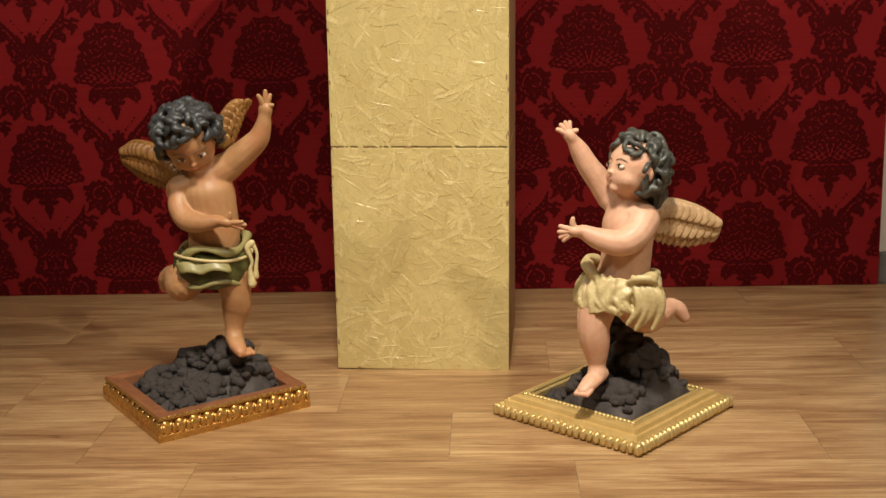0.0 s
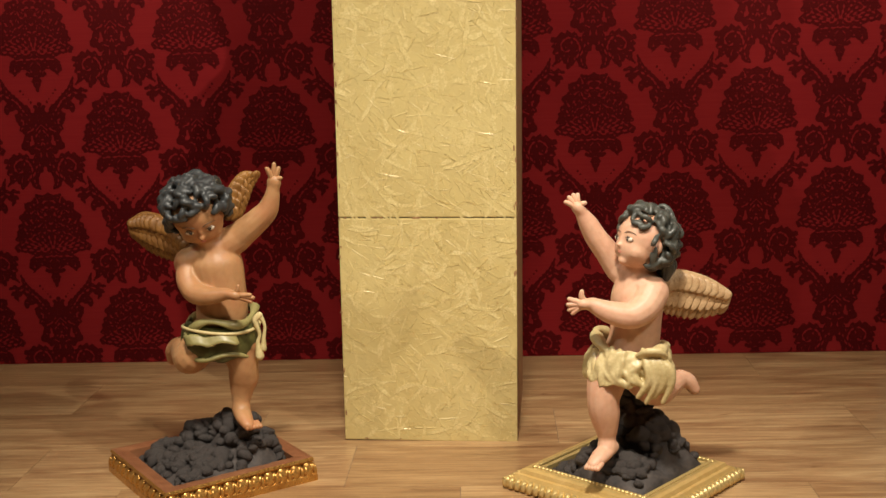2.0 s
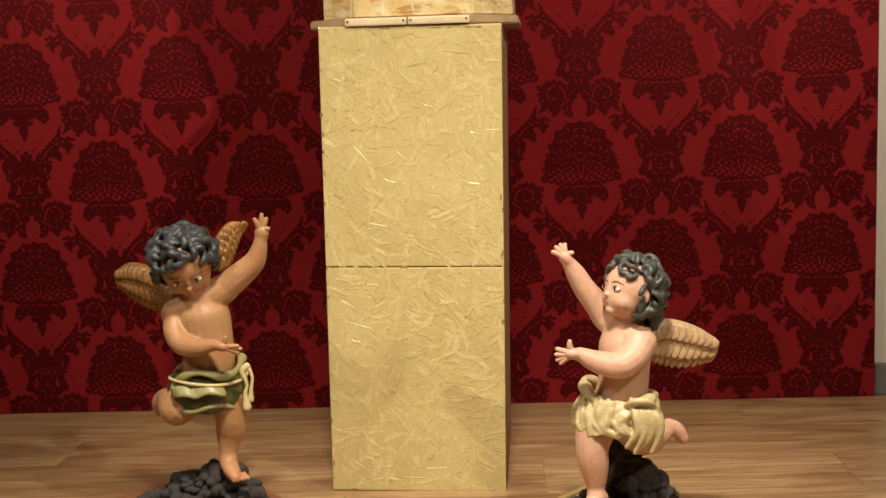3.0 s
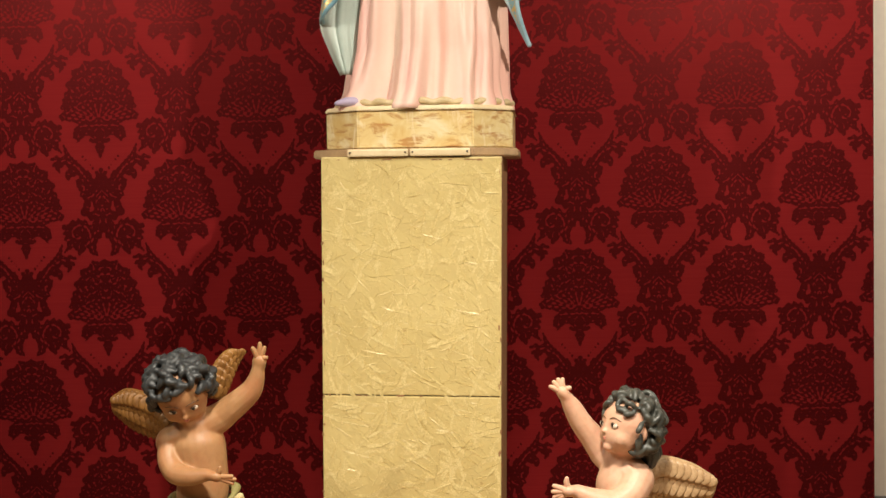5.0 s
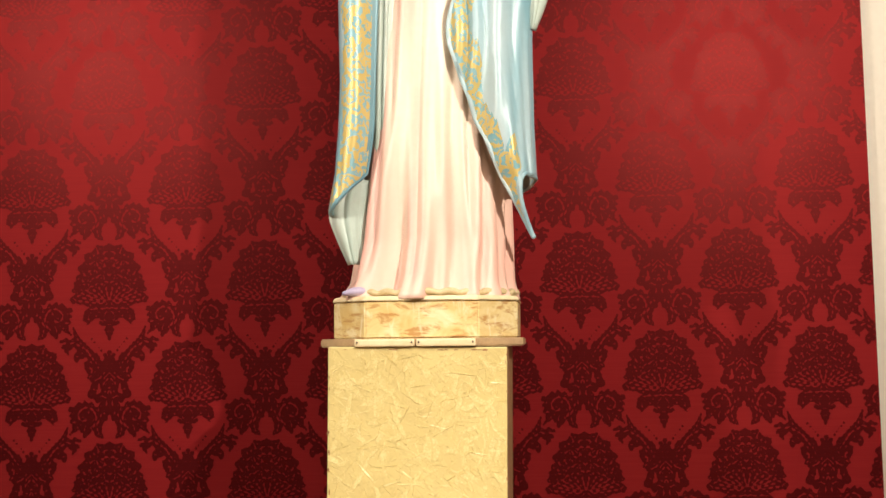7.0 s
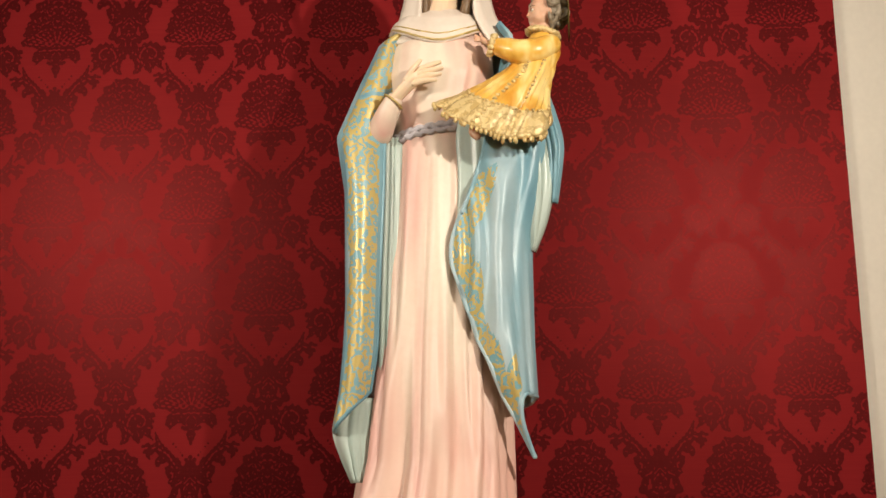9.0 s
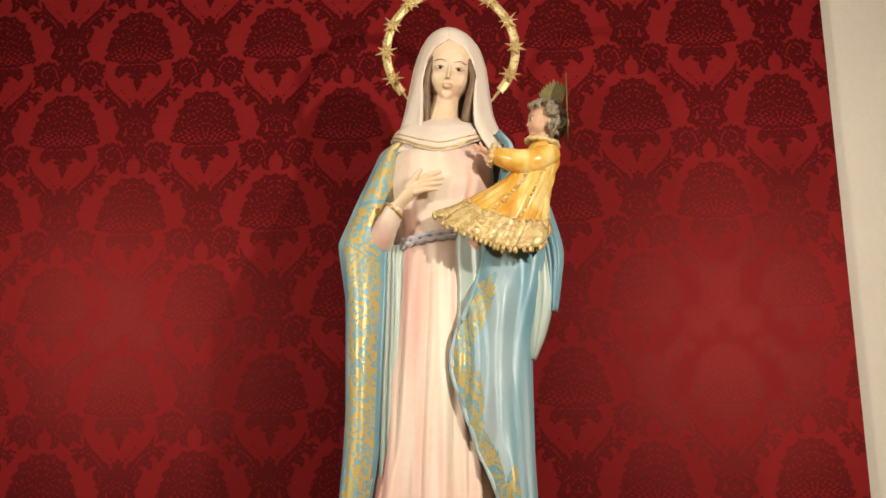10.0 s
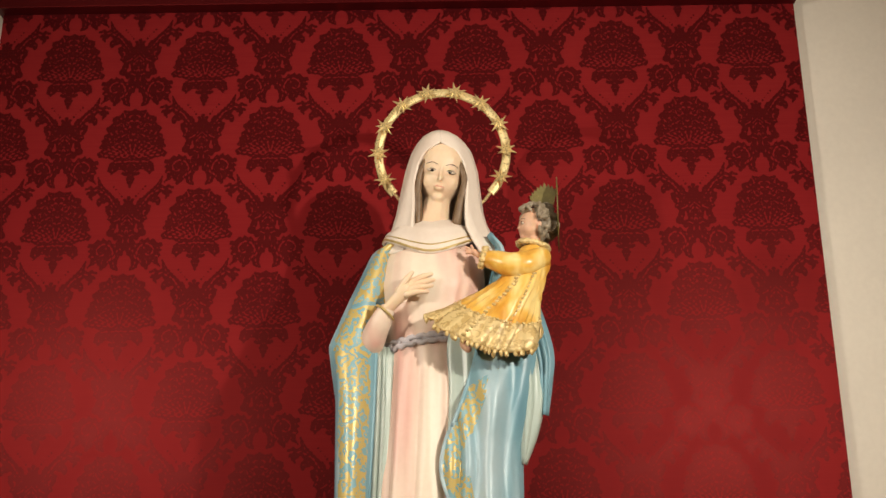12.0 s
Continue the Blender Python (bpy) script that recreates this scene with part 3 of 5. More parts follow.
def rock_mound(label, place, peaks, half, seed, count):
    """Rocks heaped inside a frame; peaks: (x, y, height, reach) in the frame's own axes from its middle."""
    rng = random.Random(seed)

    def height(x, y):
        return max([0.030] + [h * math.exp(-((x - px) ** 2 + (y - py) ** 2) / (2 * r * r)) for px, py, h, r in peaks])

    top = empty("rock_mound")
    top.matrix_world = place
    bm = bmesh.new()
    n = 34
    edge = half * 1.04
    grid = [[bm.verts.new((edge * (2 * i / n - 1), edge * (2 * j / n - 1), 0.9 * height(edge * (2 * i / n - 1), edge * (2 * j / n - 1)) + 0.004 * noise.noise(Vector((i * 0.7, j * 0.7, seed))))) for j in range(n + 1)] for i in range(n + 1)]
    for i in range(n):
        for j in range(n):
            bm.faces.new((grid[i][j], grid[i + 1][j], grid[i + 1][j + 1], grid[i][j + 1]))
    made = bmesh.ops.extrude_edge_only(bm, edges=[e for e in bm.edges if e.is_boundary])
    for v in made["geom"]:
        if isinstance(v, bmesh.types.BMVert):
            v.co.z = 0.0
    obj("core", bm, ROCK, top)
    for k in range(count):
        r = rng.uniform(0.008, 0.015) * (1.45 if k % 6 == 0 else 1)
        x, y = rng.uniform(-half + r, half - r), rng.uniform(-half + r, half - r)
        rock = new("rock", rock_shapes[k % 10])
        rock.parent = top
        rock.matrix_local = Matrix.Translation((x, y, max(r * 0.5, height(x, y) - r * 0.25))) @ Euler((rng.uniform(-0.8, 0.8), rng.uniform(-0.8, 0.8), rng.uniform(0, 6.3))).to_matrix().to_4x4() @ Matrix.Diagonal((r * rng.uniform(0.8, 1.4), r * rng.uniform(0.8, 1.2), r * rng.uniform(0.65, 0.95), 1))
    return tagged(top, label, "rocks", "rock mounds")


MID_LEFT = pose(-0.624, 2.057, 0, 0, 0, 36.4) @ pose(0.1595, 0.156, 0)
MID_RIGHT = pose(0.257, 1.971, 0, 0, 0, 49.4) @ pose(0.164, 0.1695, 0)
inv_l, inv_r = MID_LEFT.inverted(), MID_RIGHT.inverted()


def local_peaks(inv, rows):
    return [(*(inv @ Vector((x, y, 0)))[:2], h, r) for x, y, h, r in rows]


rock_mound("heap of dark painted rocks inside a brown gilt frame", MID_LEFT,
           local_peaks(inv_l, [(-0.50, 2.255, 0.135, 0.040), (-0.54, 2.27, 0.135, 0.045), (-0.60, 2.30, 0.105, 0.060), (-0.58, 2.22, 0.075, 0.08), (-0.66, 2.28, 0.07, 0.06)]), 0.124, 3, 290)
rock_mound("steep crag of dark painted rocks inside a pale frame", MID_RIGHT,
           local_peaks(inv_r, [(0.250, 2.21, 0.205, 0.040), (0.285, 2.19, 0.150, 0.050), (0.19, 2.15, 0.105, 0.045), (0.24, 2.13, 0.085, 0.07), (0.32, 2.2, 0.10, 0.05)]), 0.112, 8, 290)

# ---- tools for the carved and painted figures ----
def spline(pts, steps):
    """Points along a smooth line through pts; works on tuples of any length."""
    pts = [np.array(p, float) for p in pts]
    ext = [2 * pts[0] - pts[1]] + pts + [2 * pts[-1] - pts[-2]]
    out = []
    for i in range(1, len(ext) - 2):
        for k in range(steps):
            t = k / steps
            a, b, c, d = ext[i - 1:i + 3]
            out.append(0.5 * (2 * b + (c - a) * t + (2 * a - 5 * b + 4 * c - d) * t * t + (3 * b - a - 3 * c + d) * t ** 3))
    out.append(pts[-1])
    return out


def limb(bm, pts, index=0, seg=14, steps=5, flat=1.0, slim=1.0):
    """A closed round limb through (x, y, z, radius) points, with rounded ends."""
    line = spline(pts, steps)
    rows = [(Vector(p[:3]), max(0.0006, p[3] * slim)) for p in line]
    d0, d1 = (rows[1][0] - rows[0][0]).normalized(), (rows[-1][0] - rows[-2][0]).normalized()
    cap0 = [(rows[0][0] - d0 * rows[0][1] * math.sin(a), rows[0][1] * math.cos(a)) for a in (1.35, 0.9, 0.45)]
    cap1 = [(rows[-1][0] + d1 * rows[-1][1] * math.sin(a), rows[-1][1] * math.cos(a)) for a in (0.45, 0.9, 1.35)]
    rows = cap0 + rows + cap1
    side = Vector((0.31, 0.2, 0.93)).cross(d0)
    side = side.normalized() if side.length > 1e-3 else Vector((1, 0, 0))
    rings = []
    for i, (p, r) in enumerate(rows):
        d = (rows[min(i + 1, len(rows) - 1)][0] - rows[max(i - 1, 0)][0]).normalized()
        side = (side - d * side.dot(d)).normalized()
        up = d.cross(side)
        rings.append([bm.verts.new(p + side * (r * math.cos(2 * math.pi * k / seg)) + up * (r * flat * math.sin(2 * math.pi * k / seg))) for k in range(seg)])
    faces = [bm.faces.new(rings[0][::-1]), bm.faces.new(rings[-1])]
    for a, b in zip(rings, rings[1:]):
        faces += [bm.faces.new((a[k], a[(k + 1) % seg], b[(k + 1) % seg], b[k])) for k in range(seg)]
    for f in faces:
        f.material_index, f.smooth = index, True


def fused(bm, voxel, rounds):
    """Melts overlapping closed shapes into one smooth skin."""
    me = bpy.data.meshes.new("rough_shape")
    bmesh.ops.recalc_face_normals(bm, faces=bm.faces)
    bm.to_mesh(me)
    bm.free()
    ob = new("rough_shape", me)
    r = ob.modifiers.new("melt", "REMESH")
    r.mode, r.voxel_size = "VOXEL", voxel
    s = ob.modifiers.new("smooth", "SMOOTH")
    s.factor, s.iterations = 0.5, rounds
    dg = bpy.context.evaluated_depsgraph_get()
    skin = bpy.data.meshes.new_from_object(ob.evaluated_get(dg))
    bpy.data.objects.remove(ob)
    bpy.data.meshes.remove(me)
    return skin


def sheet(bm, grid, thick, front=0, back=0, border=None):
    """A cloth with thickness over a grid of points; border(i, j) may give another material to a cell."""
    n, m = len(grid), len(grid[0])
    g = np.array([[tuple(p) for p in row] for row in grid])
    du, dv = np.gradient(g, axis=0), np.gradient(g, axis=1)
    nor = np.cross(du, dv)
    nor /= np.linalg.norm(nor, axis=2, keepdims=True) + 1e-9
    a = [[bm.verts.new(g[i, j] + nor[i, j] * thick / 2) for j in range(m)] for i in range(n)]
    b = [[bm.verts.new(g[i, j] - nor[i, j] * thick / 2) for j in range(m)] for i in range(n)]

    def quad(p, q, r, s, k):
        f = bm.faces.new((p, q, r, s))
        f.material_index, f.smooth = k, True

    for i in range(n - 1):
        for j in range(m - 1):
            k = border(i, j) if border else front
            quad(a[i][j], a[i + 1][j], a[i + 1][j + 1], a[i][j + 1], k)
            quad(b[i][j], b[i][j + 1], b[i + 1][j + 1], b[i + 1][j], back)
    for i in range(n - 1):
        quad(a[i][0], b[i][0], b[i + 1][0], a[i + 1][0], front), quad(a[i][-1], a[i + 1][-1], b[i + 1][-1], b[i][-1], front)
    for j in range(m - 1):
        quad(a[0][j], a[0][j + 1], b[0][j + 1], b[0][j], front), quad(a[-1][j], b[-1][j], b[-1][j + 1], a[-1][j + 1], front)


def wrap(bm, rings, index, folds, amp, seed, thick=0.005, seg=56, sharp=1.0):
    """Cloth wound round a body: rings of (x, y, z, half width, half depth), with folds running along it."""
    line = spline(rings, 4)
    grid = []
    for i, (x, y, z, rx, ry) in enumerate(line):
        row = []
        for k in range(seg + 1):
            a = 2 * math.pi * k / seg
            n = noise.noise(Vector((math.cos(a) * folds, math.sin(a) * folds, i * 0.10 + seed)))
            n = (1 - abs(n) * 2) if sharp > 1 else n
            tilt = noise.noise(Vector((math.cos(a) * 1.5, math.sin(a) * 1.5, seed * 2.0)))
            row.append((x + math.cos(a) * rx * (1 + amp * n), y + math.sin(a) * ry * (1 + amp * n), z + 0.25 * rx * amp * tilt * 4))
        grid.append(row)
    sheet(bm, grid, thick, index, index)


def wing(bm, lead, trail, index, count, thick, tiers):
    """Overlapping feathers from a leading edge to a trailing edge, and a rounded shoulder along the top."""
    a, b = spline(lead, 8), spline(trail, 8)

    def at(line, t):
        f = t * (len(line) - 1)
        i = min(int(f), len(line) - 2)
        return Vector(line[i] + (line[i + 1] - line[i]) * (f - i))

    for tier, (part, many) in enumerate(tiers):
        for i in range(many):
            t = (i + 0.5) / many
            p, q = at(a, t), at(b, t)
            tip = p + (q - p) * part
            d = tip - p
            wide = (at(a, min(1, t + 0.5 / many)) - at(a, max(0, t - 0.5 / many))).length * 0.62 + 0.006
            off = Vector((0, -thick * 1.15 * tier, 0))
            along = d.normalized()
            face = Vector((0, 1, 0)) - along * along.y
            face.normalize()
            across = along.cross(face)
            m = Matrix(((across.x, face.x, along.x, 0), (across.y, face.y, along.y, 0), (across.z, face.z, along.z, 0), (0, 0, 0, 1)))
            m.translation = p + d * 0.5 + off
            lump(bm, (0, 0, 0), (wide, thick * 0.9, d.length * 0.52 + 0.003), m @ Matrix.Rotation(radians(7 if tier % 2 else -4), 4, "X"), index, 2)
            limb(bm, [(*(p + d * 0.2 + off - face * thick * 0.9), 0.0010), (*(tip - d * 0.1 + off - face * thick * 0.7), 0.0007)], index, 6, 2)
    limb(bm, [(*at(a, t), r) for t, r in ((0, thick * 3.2), (0.3, thick * 3.0), (0.7, thick * 2.2), (1, thick * 1.2))], index, 10, 5, 0.8)


def head_axes(centre, forward, lean=0.0):
    f = Vector(forward).normalized()
    r = f.cross(Vector((0, 0, 1))).normalized()
    u = r.cross(f)
    m = Matrix(((r.x, f.x, u.x, centre[0]), (r.y, f.y, u.y, centre[1]), (r.z, f.z, u.z, centre[2]), (0, 0, 0, 1)))
    return m @ Matrix.Rotation(radians(lean), 4, "Y")


def face_flesh(bm, m, r, child=True):
    """The head's flesh; x to its left and right, y ahead, z up, in radii."""
    def put(x, y, z, sx, sy, sz, level=3):
        lump(bm, (x * r, y * r, z * r), (sx * r, sy * r, sz * r), m, 0, level)
    if child:
        put(0, -0.08, 0.10, 0.92, 0.96, 0.95)
        put(0, 0.16, -0.28, 0.78, 0.72, 0.68)
        for s in (-1, 1):
            put(0.36 * s, 0.40, -0.40, 0.36, 0.36, 0.34, 2)
            put(0.88 * s, -0.10, -0.14, 0.10, 0.16, 0.22, 2)
        put(0, 0.56, -0.76, 0.24, 0.24, 0.19, 2)
        put(0, 0.90, -0.27, 0.11, 0.12, 0.09, 2)
        put(0, 0.82, -0.10, 0.075, 0.12, 0.22, 2)
        put(0, 0.72, -0.52, 0.20, 0.13, 0.11, 2)
    else:
        put(0, -0.05, 0.12, 0.84, 0.93, 1.0)
        put(0, 0.10, -0.32, 0.74, 0.72, 0.86)
        for s in (-1, 1):
            put(0.30 * s, 0.38, -0.40, 0.36, 0.36, 0.44, 2)
        put(0, 0.52, -0.96, 0.25, 0.24, 0.20, 2)
        put(0, 0.90, -0.36, 0.080, 0.10, 0.070, 2)
        put(0, 0.85, -0.12, 0.065, 0.11, 0.30, 2)
        put(0, 0.76, -0.63, 0.17, 0.12, 0.12, 2)


def face_paint(bm, m, r, lips, white, dark, brow, child=True):
    ez, mz, ey = (-0.04, -0.50, 0.775) if child else (-0.06, -0.61, 0.765)
    tall = 0.100 if child else 0.058
    for s in (-1, 1):
        lump(bm, (0.33 * s * r, (ey - 0.01) * r, ez * r), (0.160 * r, 0.085 * r, tall * r), m, white, 3)
        lump(bm, (0.32 * s * r, (ey + 0.050) * r, (ez + (0.015 if child else -0.012)) * r), (0.066 * r, 0.036 * r, tall * 0.86 * r), m, dark, 3)
        limb(bm, [(*(m @ Vector((x * s * r, y * r, z * r))), 0.017 * r) for x, y, z in ((0.17, ey + 0.04, ez + 0.01), (0.33, ey + 0.070, ez + tall), (0.50, ey - 0.04, ez))], brow, 6, 4)
        limb(bm, [(*(m @ Vector((x * s * r, y * r, z * r))), (0.015 if child else 0.011) * r) for x, y, z in ((0.14, ey + 0.085, ez + 0.21), (0.34, ey + 0.055, ez + 0.28), (0.55, ey - 0.09, ez + 0.20))], brow, 6, 4)
    limb(bm, [(*(m @ Vector((x * r, y * r, (mz + z) * r))), w * r) for x, y, z, w in ((-0.17, 0.77, 0.0, 0.012), (-0.07, 0.835, 0.022, 0.024), (0, 0.845, 0.014, 0.022), (0.07, 0.835, 0.022, 0.024), (0.17, 0.77, 0.0, 0.012))], lips, 8, 4)
    limb(bm, [(*(m @ Vector((x * r, y * r, (mz + z) * r))), w * r) for x, y, z, w in ((-0.13, 0.775, -0.008, 0.012), (0, 0.838, -0.028, 0.030), (0.13, 0.775, -0.008, 0.012))], lips, 8, 4)


def curls(bm, m, r, index, count, seed, low=-0.75, line=0.42, size=0.115):
    """Carved locks that wind over the skull, leaving the face free."""
    rng = random.Random(seed)
    locks = bmesh.new()
    lump(locks, (0, -0.36 * r, 0.20 * r), (0.95 * r, 0.84 * r, 0.92 * r), m, index, 3)
    for k in range(count):
        z = 1 - (k + 0.5) / count * (1 - low)
        a = k * 2.399 + rng.uniform(-0.2, 0.2)
        q = math.sqrt(max(0, 1 - z * z))
        d = Vector((q * math.cos(a), q * math.sin(a), z))
        if d.y > line and d.z < 0.58 - 0.25 * abs(d.x) or d.y > line - 0.3 and d.z < -0.1:
            continue
        side = d.cross(Vector((rng.uniform(-1, 1), rng.uniform(-1, 1), rng.uniform(-0.4, 1)))).normalized()
        other = d.cross(side)
        pts = []
        length = rng.uniform(0.45, 0.85) * (0.7 if d.y > 0.15 else 1.35)
        turn = rng.choice((-1, 1)) * rng.uniform(1.5, 3.4)
        for i in range(7):
            t = i / 6
            ang = turn * t
            o = side * (length * (t - 0.5) * math.cos(ang * 0.6)) + other * (0.20 * math.sin(ang))
            p = (d + o).normalized() * (1.03 + (0.05 + 0.05 * (k % 4)) * math.sin(math.pi * min(1.0, t * 1.2)))
            pts.append((*(m @ (Vector((p.x, p.y * 0.96 - 0.14, p.z + 0.14)) * r)), r * size * (0.62 + 0.38 * math.sin(math.pi * (0.15 + 0.75 * t))) * (1 - 0.45 * t * t)))
        limb(locks, pts, index, 9, 4)
    melt_into(bm, locks, index, 0.040 * r, 2)


def hand(bm, fine, wrist, palm, tips, r, index=0):
    """Palm in the flesh, fingers left crisp; tips: where each finger ends."""
    limb(bm, [(*wrist, r * 0.95), (*palm, r * 1.12)], index, 10, 3, 0.75)
    w, p = Vector(wrist), Vector(palm)
    for tip in tips:
        q = Vector(tip)
        out = (q - p).normalized()
        root = p + out * r * 0.45
        mid = root.lerp(q, 0.55) + (p - w).normalized() * r * 0.12
        limb(fine, [(*root, r * 0.46), (*mid, r * 0.40), (*q, r * 0.30)], index, 9, 4)


def melt_into(bm, cloth, index, voxel=0.003, rounds=4):
    """Melts a bunch of folds into one cloth and adds it to the figure."""
    skin = fused(cloth, voxel, rounds)
    before = len(bm.faces)
    bm.from_mesh(skin)
    bpy.data.meshes.remove(skin)
    bm.faces.ensure_lookup_table()
    for k in range(before, len(bm.faces)):
        bm.faces[k].material_index = index


def statue(name, skin, bm, mats, base, label, category, group=""):
    """One mesh out of the melted skin and the rest."""
    bm.from_mesh(skin)
    bpy.data.meshes.remove(skin)
    for f in bm.faces:
        f.smooth = True
    me = bpy.data.meshes.new(name)
    bmesh.ops.translate(bm, verts=bm.verts, vec=-Vector(base))
    bm.to_mesh(me)
    bm.free()
    for mat in mats:
        me.materials.append(mat)
    ob = new(name, me)
    ob.location = base
    return tagged(ob, label, category, group)


def painted_flesh(name, a, b, blush, dirt=0.22):
    m = material(name, a, 0.46, 0, 0.42)
    v = coords(m)
    col = ramp(m, noise_of(m, v, 9, 3), [(0.35, a), (0.65, b)])
    col = mix(m, ramp(m, noise_of(m, v, 13, 2), [(0.50, (0, 0, 0)), (0.75, (0.45, 0.45, 0.45))]), col, blush)
    grime = noise_of(m, v, 90, 5)
    col = mix(m, dirt, col, ramp(m, grime, [(0.3, (0.6, 0.5, 0.4)), (0.55, (1, 1, 1))]), "MULTIPLY")
    link(m, col, bsdf(m).inputs["Base Color"])
    bump(m, grime, 0.06, 0.0006)
    bsdf(m).inputs["Subsurface Weight"].default_value = 0.08
    bsdf(m).inputs["Subsurface Radius"].default_value = (0.01, 0.004, 0.002)
    return m


FLESH_WARM = painted_flesh("warm_painted_flesh", (0.36, 0.185, 0.082), (0.46, 0.25, 0.115), (0.38, 0.10, 0.045))
FLESH_PINK = painted_flesh("pink_painted_flesh", (0.60, 0.345, 0.225), (0.66, 0.40, 0.27), (0.58, 0.24, 0.16))
FLESH_PALE = painted_flesh("ivory_painted_flesh", (0.74, 0.54, 0.36), (0.79, 0.60, 0.42), (0.76, 0.48, 0.34), 0.05)
HAIR_BLACK = speckled("black_painted_hair", (0.018, 0.020, 0.022), (0.045, 0.048, 0.048), 70, 0.45, 0, 0.5, 0.001)
HAIR_GREY = speckled("grey_black_painted_hair", (0.030, 0.032, 0.028), (0.080, 0.080, 0.066), 60, 0.42, 0, 0.5, 0.001)
HAIR_BROWN = speckled("brown_painted_hair", (0.10, 0.055, 0.025), (0.20, 0.12, 0.06), 60, 0.45, 0, 0.5, 0.001)
HAIR_ASH = speckled("ash_brown_hair", (0.13, 0.095, 0.06), (0.34, 0.28, 0.20), 110, 0.5, 0, 0.6, 0.001)
LIPS = speckled("painted_lips", (0.54, 0.20, 0.14), (0.60, 0.25, 0.18), 60, 0.35)
EYE_WHITE = speckled("painted_eye_white", (0.55, 0.45, 0.35), (0.65, 0.55, 0.45), 60, 0.25)
EYE_DARK = speckled("painted_eye_dark", (0.015, 0.010, 0.008), (0.03, 0.02, 0.015), 60, 0.2)
BROW = speckled("painted_brow", (0.10, 0.055, 0.03), (0.15, 0.09, 0.05), 60, 0.4)
WING_OCHRE = speckled("ochre_wing", (0.15, 0.060, 0.012), (0.31, 0.145, 0.034), 40, 0.45, 0.1, 0.5, 0.001)
WING_CREAM = speckled("cream_brown_wing", (0.38, 0.225, 0.105), (0.62, 0.43, 0.24), 40, 0.45, 0, 0.5, 0.001)
OLIVE = speckled("olive_green_cloth", (0.050, 0.054, 0.013), (0.090, 0.088, 0.024), 30, 0.42, 0, 0.3, 0.001)
OLIVE_PALE = speckled("pale_olive_cloth", (0.20, 0.175, 0.060), (0.30, 0.26, 0.105), 30, 0.42, 0, 0.3, 0.001)
CREAM_CLOTH = speckled("cream_gold_cloth", (0.42, 0.32, 0.14), (0.62, 0.51, 0.27), 28, 0.40, 0, 0.3, 0.001)
ROPE = speckled("straw_rope", (0.46, 0.36, 0.15), (0.60, 0.50, 0.26), 120, 0.6, 0, 0.6, 0.001)

